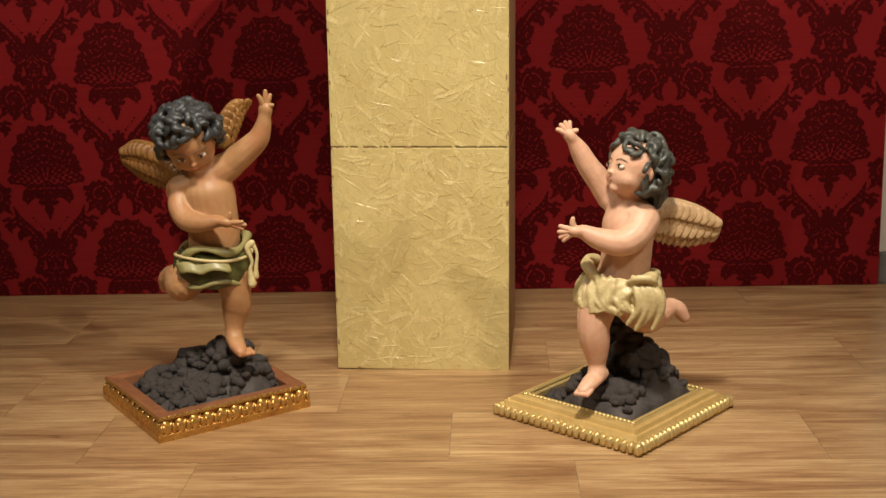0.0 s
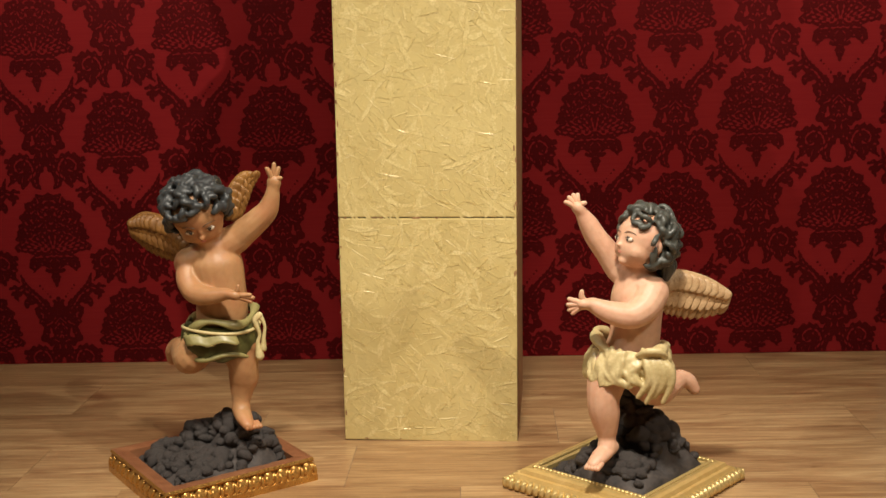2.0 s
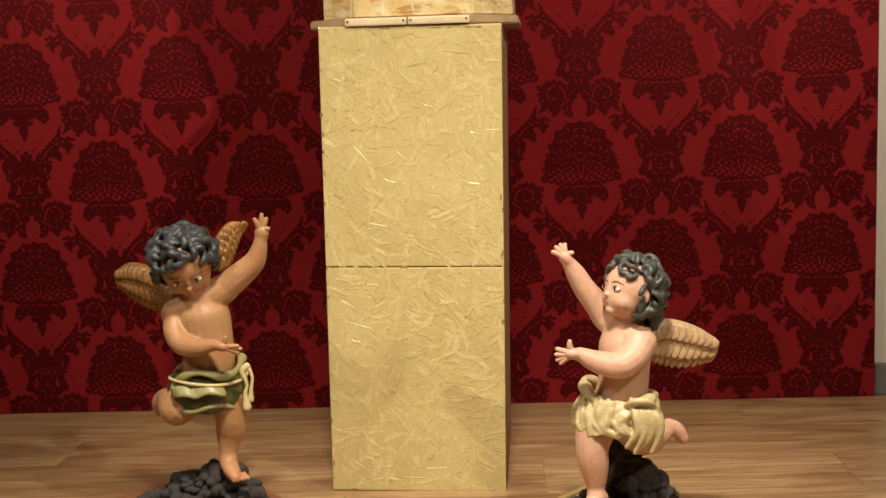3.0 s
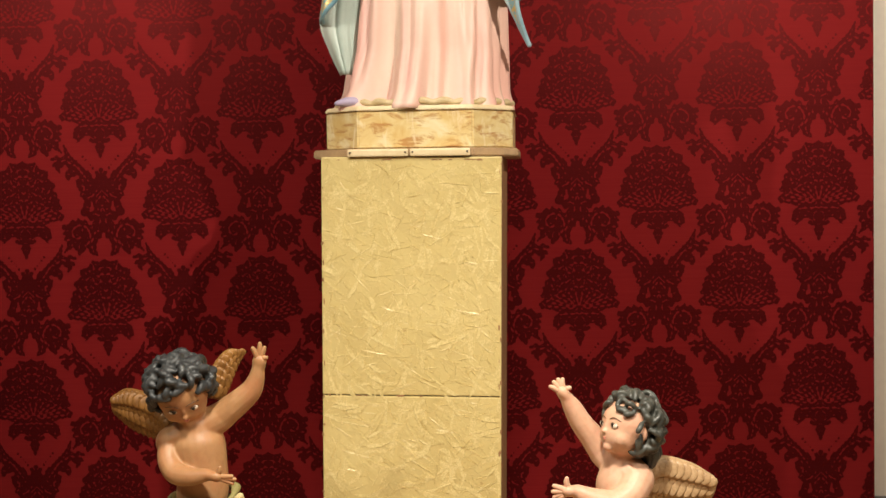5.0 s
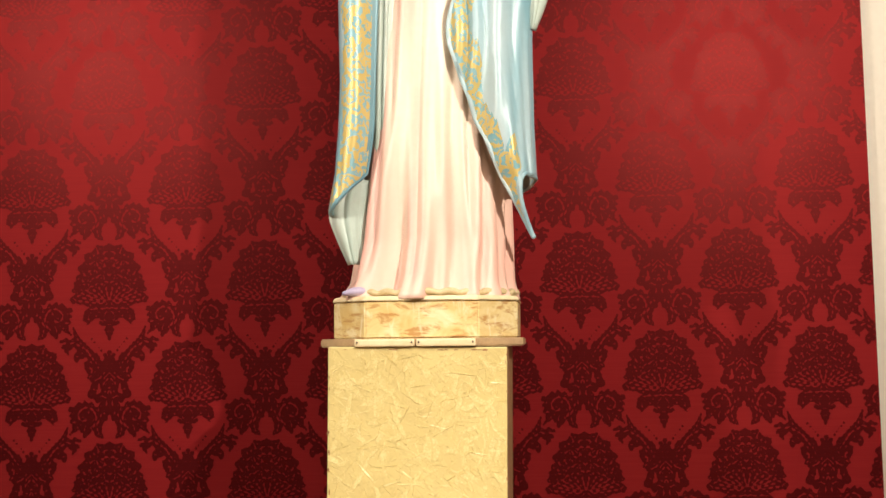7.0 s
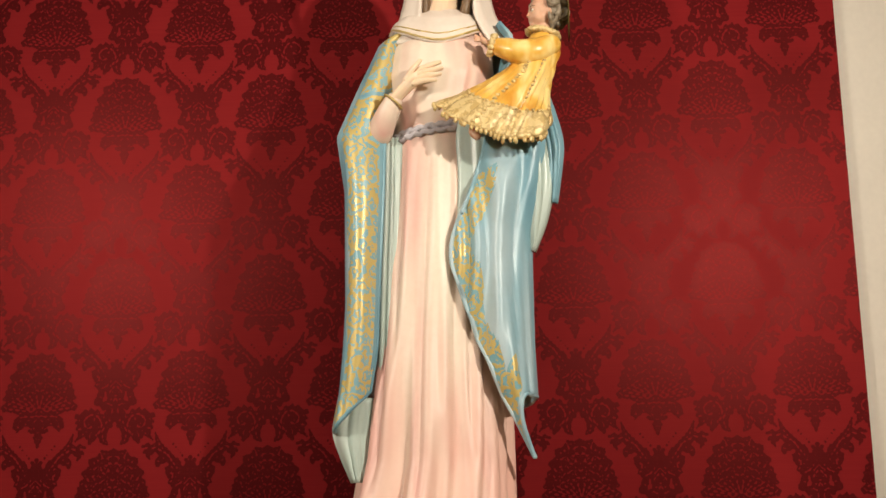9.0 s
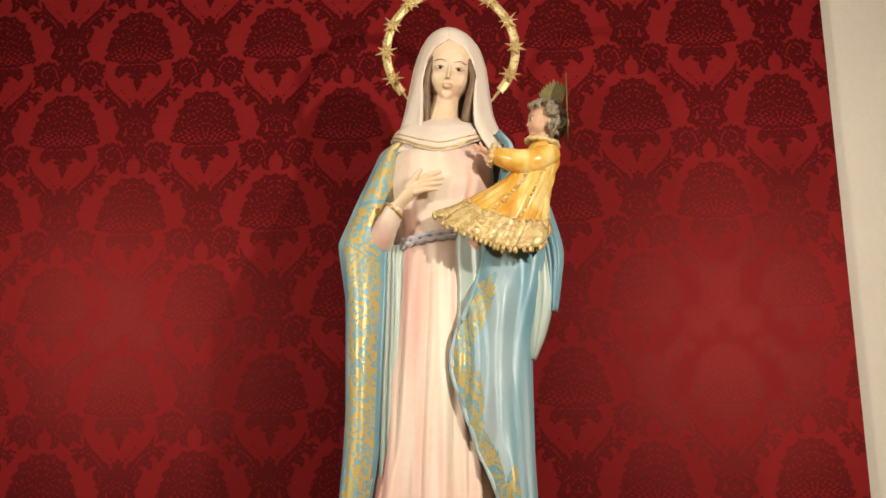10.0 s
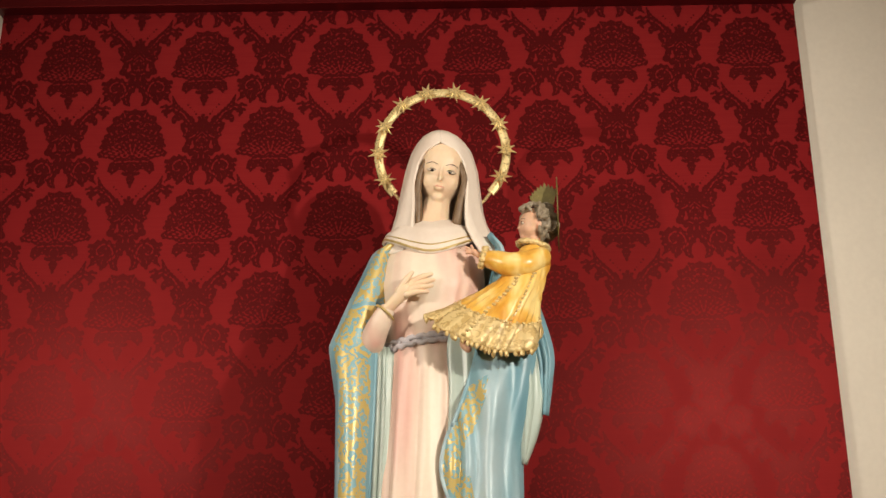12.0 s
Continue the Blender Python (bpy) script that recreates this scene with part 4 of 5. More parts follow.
# ---- the two cherubs ----
def left_cherub():
    flesh, bm = bmesh.new(), bmesh.new()
    limb(flesh, [(-0.545, 2.250, 0.305, 0.054), (-0.538, 2.243, 0.350, 0.056), (-0.537, 2.238, 0.400, 0.054), (-0.543, 2.240, 0.445, 0.056), (-0.547, 2.240, 0.470, 0.044)], 0, 20, 5, 1.0, 0.89)
    limb(flesh, [(-0.595, 2.238, 0.448, 0.034), (-0.545, 2.242, 0.470, 0.038), (-0.500, 2.245, 0.494, 0.032)], 0, 14, 5, 1.0, 0.89)
    limb(flesh, [(-0.550, 2.238, 0.470, 0.032), (-0.553, 2.228, 0.505, 0.030)], 0, 14, 5, 1.0, 0.89)
    limb(flesh, [(-0.500, 2.245, 0.495, 0.031), (-0.468, 2.240, 0.520, 0.028), (-0.440, 2.236, 0.545, 0.024), (-0.428, 2.232, 0.570, 0.018), (-0.424, 2.230, 0.588, 0.014)], 0, 14, 5, 1.0, 0.89)
    limb(flesh, [(-0.594, 2.234, 0.447, 0.029), (-0.594, 2.212, 0.420, 0.026), (-0.576, 2.192, 0.398, 0.025), (-0.545, 2.172, 0.396, 0.021), (-0.508, 2.160, 0.402, 0.014)], 0, 14, 5, 1.0, 0.84)
    limb(flesh, [(-0.510, 2.246, 0.300, 0.046), (-0.504, 2.236, 0.265, 0.042), (-0.501, 2.232, 0.240, 0.033), (-0.503, 2.240, 0.215, 0.033), (-0.508, 2.240, 0.190, 0.026), (-0.510, 2.236, 0.168, 0.020), (-0.509, 2.230, 0.152, 0.021)], 0, 14, 5, 1.0, 0.89)
    limb(flesh, [(-0.510, 2.234, 0.152, 0.019), (-0.500, 2.212, 0.142, 0.018), (-0.490, 2.196, 0.134, 0.014)], 0, 12, 4, 0.8)
    for k in range(5):
        limb(bm, [(-0.497 + 0.0055 * k, 2.199 + 0.002 * k, 0.135, 0.005), (-0.490 + 0.0058 * k, 2.187 + 0.003 * k, 0.130, 0.0048)], 0, 8, 3)
    limb(flesh, [(-0.572, 2.250, 0.300, 0.045), (-0.588, 2.225, 0.278, 0.040), (-0.604, 2.226, 0.262, 0.037), (-0.622, 2.268, 0.266, 0.033), (-0.642, 2.300, 0.264, 0.023)], 0, 14, 5, 1.0, 0.89)
    limb(flesh, [(-0.642, 2.300, 0.264, 0.022), (-0.656, 2.312, 0.252, 0.020), (-0.662, 2.318, 0.236, 0.014)], 0, 10)
    hand(flesh, bm, (-0.424, 2.230, 0.586), (-0.421, 2.228, 0.602), [(-0.432, 2.222, 0.628), (-0.419, 2.226, 0.636), (-0.411, 2.228, 0.628), (-0.407, 2.222, 0.610)], 0.0135)
    hand(flesh, bm, (-0.510, 2.160, 0.402), (-0.492, 2.155, 0.400), [(-0.484, 2.150, 0.418), (-0.462, 2.148, 0.402), (-0.457, 2.150, 0.396), (-0.462, 2.152, 0.388)], 0.0125)
    axes = head_axes((-0.566, 2.212, 0.546), (0.24, -0.80, -0.56), 13)
    face_flesh(flesh, axes, 0.056)
    skin = fused(flesh, 0.0024, 5)
    face_paint(bm, axes, 0.056, 2, 3, 4, 5)
    curls(bm, axes, 0.057, 1, 170, 4, -0.75, 0.42, 0.120)
    wing(bm, [(-0.602, 2.285, 0.478), (-0.636, 2.30, 0.515), (-0.690, 2.315, 0.532), (-0.726, 2.32, 0.522)],
         [(-0.618, 2.285, 0.440), (-0.655, 2.29, 0.448), (-0.692, 2.30, 0.464), (-0.724, 2.31, 0.490)], 6, 9, 0.0035, ((1.0, 11), (0.80, 11), (0.58, 12), (0.36, 12)))
    wing(bm, [(-0.530, 2.300, 0.530), (-0.524, 2.310, 0.575), (-0.505, 2.325, 0.604), (-0.476, 2.335, 0.606)],
         [(-0.505, 2.300, 0.520), (-0.494, 2.310, 0.550), (-0.484, 2.325, 0.580), (-0.472, 2.335, 0.602)], 6, 7, 0.0035, ((1.0, 8), (0.7, 8), (0.4, 8)))
    wrap(bm, [(-0.545, 2.246, 0.268, 0.066, 0.058), (-0.545, 2.246, 0.288, 0.073, 0.064), (-0.544, 2.246, 0.318, 0.069, 0.061), (-0.542, 2.245, 0.336, 0.060, 0.056)], 7, 3.2, 0.16, 2)
    limb(bm, [(-0.542 + 0.066 * math.cos(a), 2.245 + 0.062 * math.sin(a), 0.335 + 0.010 * math.sin(3 * a + 0.6) + 0.010 * math.cos(a), 0.0080 + 0.003 * math.sin(5 * a)) for a in np.linspace(0.2, 6.4, 18)], 8, 10, 3, 0.8)
    limb(bm, [(-0.545 + 0.070 * math.cos(a), 2.246 + 0.062 * math.sin(a), 0.272 + 0.006 * math.sin(4 * a), 0.006) for a in np.linspace(0.2, 6.4, 18)], 8, 8, 3, 0.8)
    wrap(bm, [(-0.553, 2.200, 0.318, 0.050, 0.020), (-0.545, 2.188, 0.300, 0.052, 0.020)], 8, 2.5, 0.3, 9, 0.004, 32)
    limb(bm, [(-0.542 + 0.074 * math.cos(a), 2.245 + 0.070 * math.sin(a), 0.322 + 0.004 * math.sin(2 * a), 0.0032) for a in np.linspace(2.9, 6.6, 16)], 9, 8, 3)
    limb(bm, [(-0.462, 2.222, 0.345, 0.007), (-0.470, 2.218, 0.335, 0.006), (-0.462, 2.216, 0.310, 0.0035), (-0.466, 2.216, 0.292, 0.0045), (-0.464, 2.216, 0.266, 0.009)], 9, 8, 4)
    limb(bm, [(-0.462, 2.224, 0.345, 0.006), (-0.452, 2.220, 0.325, 0.003), (-0.455, 2.218, 0.300, 0.004), (-0.456, 2.218, 0.280, 0.006)], 9, 8, 4)
    statue("cherub_statue", skin, bm, [FLESH_WARM, HAIR_BLACK, LIPS, EYE_WHITE, EYE_DARK, BROW, WING_OCHRE, OLIVE, OLIVE_PALE, ROPE], (-0.51, 2.235, 0.12),
           "winged cherub statue with black curls and olive loincloth", "statue", "cherub statues")


def right_cherub():
    flesh, bm = bmesh.new(), bmesh.new()
    limb(flesh, [(0.235, 2.140, 0.268, 0.056), (0.246, 2.138, 0.305, 0.053), (0.250, 2.136, 0.345, 0.052), (0.252, 2.136, 0.390, 0.054), (0.252, 2.138, 0.420, 0.044)], 0, 20, 5, 1.0, 0.89)
    limb(flesh, [(0.274, 2.110, 0.402, 0.036), (0.250, 2.138, 0.420, 0.036), (0.222, 2.165, 0.436, 0.030)], 0, 14, 5, 1.0, 0.89)
    limb(flesh, [(0.252, 2.136, 0.420, 0.034), (0.252, 2.130, 0.456, 0.032)], 0, 14, 5, 1.0, 0.89)
    limb(flesh, [(0.274, 2.106, 0.400, 0.035), (0.258, 2.085, 0.380, 0.031), (0.232, 2.075, 0.368, 0.028), (0.195, 2.072, 0.376, 0.023), (0.165, 2.072, 0.390, 0.015)], 0, 14, 5, 1.0, 0.89)
    limb(flesh, [(0.220, 2.165, 0.440, 0.030), (0.200, 2.165, 0.468, 0.026), (0.180, 2.160, 0.495, 0.023), (0.165, 2.155, 0.522, 0.020), (0.153, 2.150, 0.542, 0.014)], 0, 14, 5, 1.0, 0.89)
    limb(flesh, [(0.205, 2.125, 0.262, 0.045), (0.192, 2.112, 0.230, 0.040), (0.187, 2.105, 0.202, 0.034), (0.190, 2.108, 0.175, 0.032), (0.193, 2.110, 0.148, 0.025), (0.194, 2.110, 0.128, 0.019), (0.194, 2.105, 0.112, 0.021)], 0, 14, 5, 1.0, 0.89)
    limb(flesh, [(0.200, 2.110, 0.112, 0.017), (0.180, 2.085, 0.103, 0.017), (0.166, 2.070, 0.094, 0.013)], 0, 12, 4, 0.75)
    for k in range(5):
        limb(bm, [(0.160 + 0.005 * k, 2.074 - 0.002 * k, 0.094, 0.005), (0.152 + 0.005 * k, 2.064 - 0.002 * k, 0.089, 0.0046)], 0, 8, 3)
    limb(flesh, [(0.255, 2.150, 0.255, 0.046), (0.272, 2.148, 0.225, 0.042), (0.292, 2.155, 0.205, 0.034), (0.318, 2.175, 0.210, 0.028), (0.342, 2.195, 0.214, 0.018)], 0, 14, 5, 1.0, 0.89)
    limb(flesh, [(0.340, 2.195, 0.216, 0.017), (0.356, 2.200, 0.208, 0.016), (0.368, 2.202, 0.192, 0.012)], 0, 10)
    hand(flesh, bm, (0.154, 2.150, 0.540), (0.146, 2.148, 0.552), [(0.124, 2.144, 0.564), (0.130, 2.146, 0.572), (0.138, 2.148, 0.576), (0.146, 2.150, 0.576), (0.158, 2.142, 0.562)], 0.0135)
    hand(flesh, bm, (0.166, 2.072, 0.390), (0.150, 2.070, 0.392), [(0.146, 2.066, 0.415), (0.124, 2.066, 0.402), (0.122, 2.066, 0.392), (0.124, 2.068, 0.382), (0.130, 2.068, 0.376)], 0.0135)
    axes = head_axes((0.258, 2.120, 0.494), (-0.84, -0.44, 0.26), 2)
    face_flesh(flesh, axes, 0.052)
    skin = fused(flesh, 0.0024, 5)
    face_paint(bm, axes, 0.052, 2, 3, 4, 5)
    curls(bm, axes, 0.053, 1, 190, 11, -0.9, 0.36, 0.108)
    for k in range(9):
        a = k * 0.7
        limb(bm, [(0.290 + 0.016 * math.cos(a), 2.135 + 0.026 * math.sin(a), 0.468, 0.008), (0.299 + 0.014 * math.cos(a + 0.4), 2.136 + 0.026 * math.sin(a), 0.448, 0.009), (0.292 + 0.010 * math.cos(a + 1.2), 2.136 + 0.022 * math.sin(a), 0.426, 0.006)], 1, 9, 4)
    wing(bm, [(0.296, 2.165, 0.398), (0.328, 2.170, 0.424), (0.376, 2.178, 0.412), (0.424, 2.186, 0.386)],
         [(0.286, 2.160, 0.362), (0.322, 2.165, 0.346), (0.366, 2.172, 0.338), (0.418, 2.184, 0.346)], 6, 9, 0.0035, ((1.0, 11), (0.78, 11), (0.56, 12), (0.34, 12)))
    cloth = bmesh.new()
    wrap(cloth, [(0.234, 2.132, 0.236, 0.066, 0.062), (0.236, 2.134, 0.254, 0.070, 0.064), (0.238, 2.136, 0.280, 0.066, 0.061), (0.240, 2.138, 0.296, 0.060, 0.057)], 7, 3.6, 0.20, 5, 0.006, 72, 2.0)
    limb(cloth, [(0.240 + 0.064 * math.cos(a), 2.138 + 0.061 * math.sin(a), 0.298 + 0.012 * math.sin(2 * a + 2.2) - 0.012 * math.cos(a), 0.010 + 0.004 * math.sin(6 * a)) for a in np.linspace(0, 6.3, 20)], 7, 10, 3, 0.8)
    drapes = random.Random(31)
    for k in range(9):
        t = k / 8
        a = 3.3 + 2.0 * t
        start = Vector((0.240 + 0.062 * math.cos(a), 2.138 + 0.060 * math.sin(a), 0.298 + 0.006 * math.sin(5 * t)))
        b = a + 0.75 + 0.45 * drapes.random()
        end = Vector((0.236 + 0.072 * math.cos(b), 2.132 + 0.068 * math.sin(b), 0.246 - 0.034 * t + drapes.uniform(-0.006, 0.006)))
        c = 0.5 * (a + b)
        mid = Vector((0.238 + 0.074 * math.cos(c), 2.135 + 0.071 * math.sin(c), 0.5 * (start.z + end.z) - 0.014))
        limb(cloth, [(*start, 0.006), (*mid, 0.0085 + 0.002 * drapes.random()), (*end, 0.005)], 7, 9, 6, 0.7)
    # the gathered end that hangs over the hip
    for k in range(4):
        u = (k - 1.5) / 1.5
        limb(cloth, [(0.264 + 0.008 * u, 2.074, 0.302 - 0.004 * k, 0.008), (0.280 + 0.018 * u, 2.060, 0.284 - 0.006 * abs(u), 0.012), (0.284 + 0.020 * u, 2.058, 0.250, 0.011),
                     (0.268 + 0.022 * u, 2.064, 0.222 - 0.010 * (k % 2), 0.007)], 7, 9, 5, 0.7)
    limb(cloth, [(0.246, 2.070, 0.296, 0.006), (0.262, 2.056, 0.306, 0.009), (0.284, 2.056, 0.304, 0.009), (0.294, 2.066, 0.290, 0.006)], 7, 10, 5, 0.8)
    melt_into(bm, cloth, 7, 0.0022, 4)
    statue("cherub_statue", skin, bm, [FLESH_PINK, HAIR_GREY, LIPS, EYE_WHITE, EYE_DARK, BROW, WING_CREAM, CREAM_CLOTH], (0.195, 2.10, 0.09),
           "winged cherub statue with grey-black hair and cream loincloth", "statue", "cherub statues")


left_cherub()
right_cherub()

# ---- the crowned figure with her child ----
def brocade(name, ground, ground2, gold, rough=0.38):
    """Painted cloth with a gilt scroll pattern."""
    m = material(name, ground, rough, 0, 0.5)
    v = coords(m)
    scroll = m.node_tree.nodes.new("ShaderNodeTexVoronoi")
    scroll.feature = "F1"
    scroll.inputs["Scale"].default_value = 30
    wob = node(m, "ShaderNodeTexNoise", Scale=60.0, Detail=2.0)
    link(m, v, wob.inputs["Vector"])
    shift = m.node_tree.nodes.new("ShaderNodeVectorMath")
    shift.operation = "MULTIPLY_ADD"
    shift.inputs[1].default_value = (0.035, 0.035, 0.035)
    link(m, wob.outputs["Color"], shift.inputs[0])
    link(m, v, shift.inputs[2])
    link(m, shift.outputs[0], scroll.inputs["Vector"])
    rings = node(m, "ShaderNodeMath")
    rings.operation = "SINE"
    times = node(m, "ShaderNodeMath")
    times.operation = "MULTIPLY"
    times.inputs[1].default_value = 15
    link(m, scroll.outputs["Distance"], times.inputs[0])
    link(m, times.outputs[0], rings.inputs[0])
    leaf = noise_of(m, v, 95, 3, 0.5, 1.5)
    mask = ramp(m, mix(m, 0.66, rings.outputs[0], leaf), [(0.21, (0, 0, 0)), (0.30, (1, 1, 1))])
    base = ramp(m, noise_of(m, v, 8, 3), [(0.35, ground), (0.65, ground2)])
    link(m, mix(m, mask, base, gold), bsdf(m).inputs["Base Color"])
    link(m, ramp(m, mask, [(0.0, (0, 0, 0)), (1.0, (0.2,) * 3)]), bsdf(m).inputs["Metallic"])
    bump(m, mask, 0.3, 0.0008)
    return m


def streaked(name, a, b, c, scale, rough=0.38):
    """Three tones blended in streaks along the folds."""
    m = material(name, a, rough, 0, 0.5)
    col = ramp(m, noise_of(m, coords(m, scale), 1.0, 2, 0.5, 0.4), [(0.30, a), (0.50, b), (0.68, c)])
    fine = noise_of(m, coords(m), 70, 5)
    col = mix(m, 0.12, col, ramp(m, fine, [(0.3, (0.7, 0.62, 0.55)), (0.6, (1, 1, 1))]), "MULTIPLY")
    link(m, col, bsdf(m).inputs["Base Color"])
    bump(m, fine, 0.05, 0.0006)
    return m


ROBE = streaked("pink_and_cream_robe", (0.72, 0.40, 0.34), (0.78, 0.62, 0.50), (0.80, 0.72, 0.58), (10, 10, 1.5), 0.45)
# rosier paint towards the robe's foot, blended by hand along the folds
rose = noise_of(ROBE, coords(ROBE, (9, 9, 2.2)), 1.0, 2)
where = node(ROBE, "ShaderNodeSeparateXYZ")
link(ROBE, coords(ROBE), where.inputs[0])
spread = node(ROBE, "ShaderNodeMapRange")
for key, value in (("From Min", 0.62), ("From Max", 0.10), ("To Min", 0.0), ("To Max", 1.0)):
    spread.inputs[key].default_value = value
link(ROBE, where.outputs["Z"], spread.inputs["Value"])
amount = mix(ROBE, 1.0, spread.outputs[0], ramp(ROBE, rose, [(0.35, (0, 0, 0)), (0.62, (0.85, 0.85, 0.85))]), "MULTIPLY")
paint = bsdf(ROBE).inputs["Base Color"].links[0].from_socket
link(ROBE, mix(ROBE, amount, paint, (0.74, 0.40, 0.33)), bsdf(ROBE).inputs["Base Color"])
# The pale and deep blues put fold highlights and shade into the colour.
BLUE = streaked("sky_blue_mantle", (0.095, 0.235, 0.31), (0.20, 0.37, 0.44), (0.44, 0.55, 0.59), (9, 9, 1.2), 0.38)
LINING = streaked("pale_aqua_lining", (0.37, 0.46, 0.41), (0.45, 0.53, 0.48), (0.54, 0.60, 0.55), (10, 10, 1.5), 0.34)
VEIL = streaked("ivory_veil", (0.66, 0.54, 0.45), (0.74, 0.63, 0.54), (0.76, 0.67, 0.58), (8, 8, 2), 0.42)
BORDER = brocade("blue_and_gold_border", (0.16, 0.34, 0.40), (0.24, 0.42, 0.47), (0.56, 0.42, 0.14))
CORD = speckled("grey_lilac_cord", (0.38, 0.35, 0.38), (0.54, 0.50, 0.52), 120, 0.5, 0, 0.6, 0.001)
TRIM_GOLD = speckled("gold_edging", (0.50, 0.36, 0.12), (0.66, 0.50, 0.22), 90, 0.4, 0.5, 0.6, 0.001)
SHOE = speckled("lilac_shoe", (0.34, 0.28, 0.42), (0.44, 0.38, 0.50), 40, 0.4)
GRASS_TRIM = speckled("ochre_painted_hem", (0.44, 0.33, 0.16), (0.62, 0.50, 0.30), 60, 0.5, 0, 0.4)
# Dark and pale orange streaks stand for the satin's fold shade and sheen.
SATIN = streaked("orange_gold_satin", (0.60, 0.27, 0.03), (0.76, 0.44, 0.08), (0.88, 0.66, 0.26), (24, 24, 9), 0.30)
LACE = brocade("gold_lace", (0.46, 0.31, 0.11), (0.54, 0.38, 0.16), (0.70, 0.53, 0.25), 0.45)
BRASS = speckled("polished_brass", (0.86, 0.66, 0.30), (0.94, 0.78, 0.42), 30, 0.30, 0.65, 0.04, 0.0005)
DULL_BRASS = speckled("dull_olive_brass", (0.10, 0.080, 0.022), (0.17, 0.135, 0.040), 50, 0.40, 0.4, 0.2)


def interp(z, rows):
    """Values at height z between rows (z, values...), lowest first."""
    zs = [r[0] for r in rows]
    return [float(np.interp(z, zs, [r[k] for r in rows])) for k in range(1, len(rows[0]))]


def ridges(a, z, n, seed):
    """Soft folds that run down and drift sideways."""
    v = noise.noise(Vector((math.cos(a) * n, math.sin(a) * n, z * 1.1 + seed)))
    w = noise.noise(Vector((math.cos(a) * n * 2.1, math.sin(a) * n * 2.1, z * 0.8 + seed + 7)))
    return (0.55 - abs(v) * 1.6) + 0.35 * w


def madonna():
    flesh, bm = bmesh.new(), bmesh.new()
    axes = head_axes((-0.070, 2.604, 2.424), (0.0, -1.0, -0.34), -9)
    face_flesh(flesh, axes, 0.071, False)
    limb(flesh, [(-0.078, 2.622, 2.372, 0.034), (-0.086, 2.620, 2.325, 0.036), (-0.096, 2.624, 2.270, 0.050)], 0, 18)
    limb(flesh, [(-0.206, 2.530, 2.034, 0.016), (-0.180, 2.520, 2.060, 0.016), (-0.153, 2.514, 2.086, 0.020)], 0, 12, 4, 0.7)
    for tip, root in (((-0.093, 2.508, 2.124), (-0.150, 2.512, 2.100)), ((-0.088, 2.507, 2.109), (-0.148, 2.510, 2.092)), ((-0.092, 2.507, 2.095), (-0.148, 2.509, 2.084)),
                      ((-0.102, 2.508, 2.081), (-0.152, 2.510, 2.075)), ((-0.138, 2.502, 2.126), (-0.170, 2.508, 2.082))):
        r, t = Vector(root), Vector(tip)
        limb(bm, [(*r, 0.0085), (*(r.lerp(t, 0.5) + Vector((0, -0.003, 0.002))), 0.0074), (*t, 0.0050)], 0, 10, 4)
    skin = fused(flesh, 0.0024, 5)
    face_paint(bm, axes, 0.071, 1, 2, 3, 4, False)
    # hair beside the face
    for line in (((-0.070, 2.562, 2.470), (-0.110, 2.566, 2.434), (-0.127, 2.574, 2.385), (-0.128, 2.582, 2.325), (-0.130, 2.590, 2.272)),
                 ((-0.066, 2.562, 2.470), (-0.030, 2.566, 2.434), (-0.014, 2.574, 2.385), (-0.026, 2.582, 2.325), (-0.034, 2.590, 2.280))):
        for k in range(3):
            limb(bm, [(x, y + 0.004 * k, z + 0.003 * k, 0.005 + 0.0018 * i) for i, (x, y, z) in enumerate(line)], 5, 8, 4)
    # the robe
    body = [(1.092, -0.118, 2.650, 0.186, 0.145), (1.13, -0.112, 2.650, 0.168, 0.135), (1.22, -0.105, 2.650, 0.155, 0.120), (1.47, -0.105, 2.655, 0.132, 0.105), (1.75, -0.100, 2.655, 0.118, 0.095),
            (1.93, -0.100, 2.655, 0.104, 0.088), (1.985, -0.105, 2.655, 0.100, 0.085), (2.06, -0.105, 2.650, 0.114, 0.100), (2.12, -0.100, 2.648, 0.130, 0.106), (2.19, -0.096, 2.648, 0.124, 0.100), (2.26, -0.090, 2.650, 0.070, 0.060)]
    grid = []
    for z in np.linspace(1.092, 2.26, 110):
        x, y, rx, ry = interp(z, body)
        amp = float(np.interp(z, [1.09, 1.2, 1.5, 1.9, 1.99, 2.05, 2.2], [0.30, 0.28, 0.20, 0.10, 0.02, 0.05, 0.01]))
        row = []
        for k in range(129):
            a = 2 * math.pi * k / 128
            f = amp * ridges(a + 0.55 * max(0.0, 1.9 - z) ** 1.5 * math.cos(a), z * 1.1, 2.9, 1.3)
            flare = 0.10 * max(0, 1.16 - z) / 0.07 * max(0, noise.noise(Vector((math.cos(a) * 4, math.sin(a) * 4, 5))))
            row.append((x + rx * (1 + f + flare) * math.cos(a), y + ry * (1 + f + flare) * math.sin(a), z))
        grid.append(row)
    sheet(bm, grid, 0.006, 6, 6, lambda i, j: 15 if i < 2 else 6)
    # hem spread on the plinth, shoe, cord
    limb(bm, [(-0.118 + 0.192 * math.cos(a), 2.650 + 0.150 * math.sin(a), 1.103 + 0.005 * abs(math.sin(13 * a)), 0.006 + 0.002 * abs(math.sin(13 * a))) for a in np.linspace(0, 6.28, 120)], 15, 8, 2)
    limb(bm, [(-0.255, 2.550, 1.110, 0.015), (-0.280, 2.535, 1.109, 0.013), (-0.298, 2.526, 1.106, 0.007)], 14, 12, 4, 0.8)
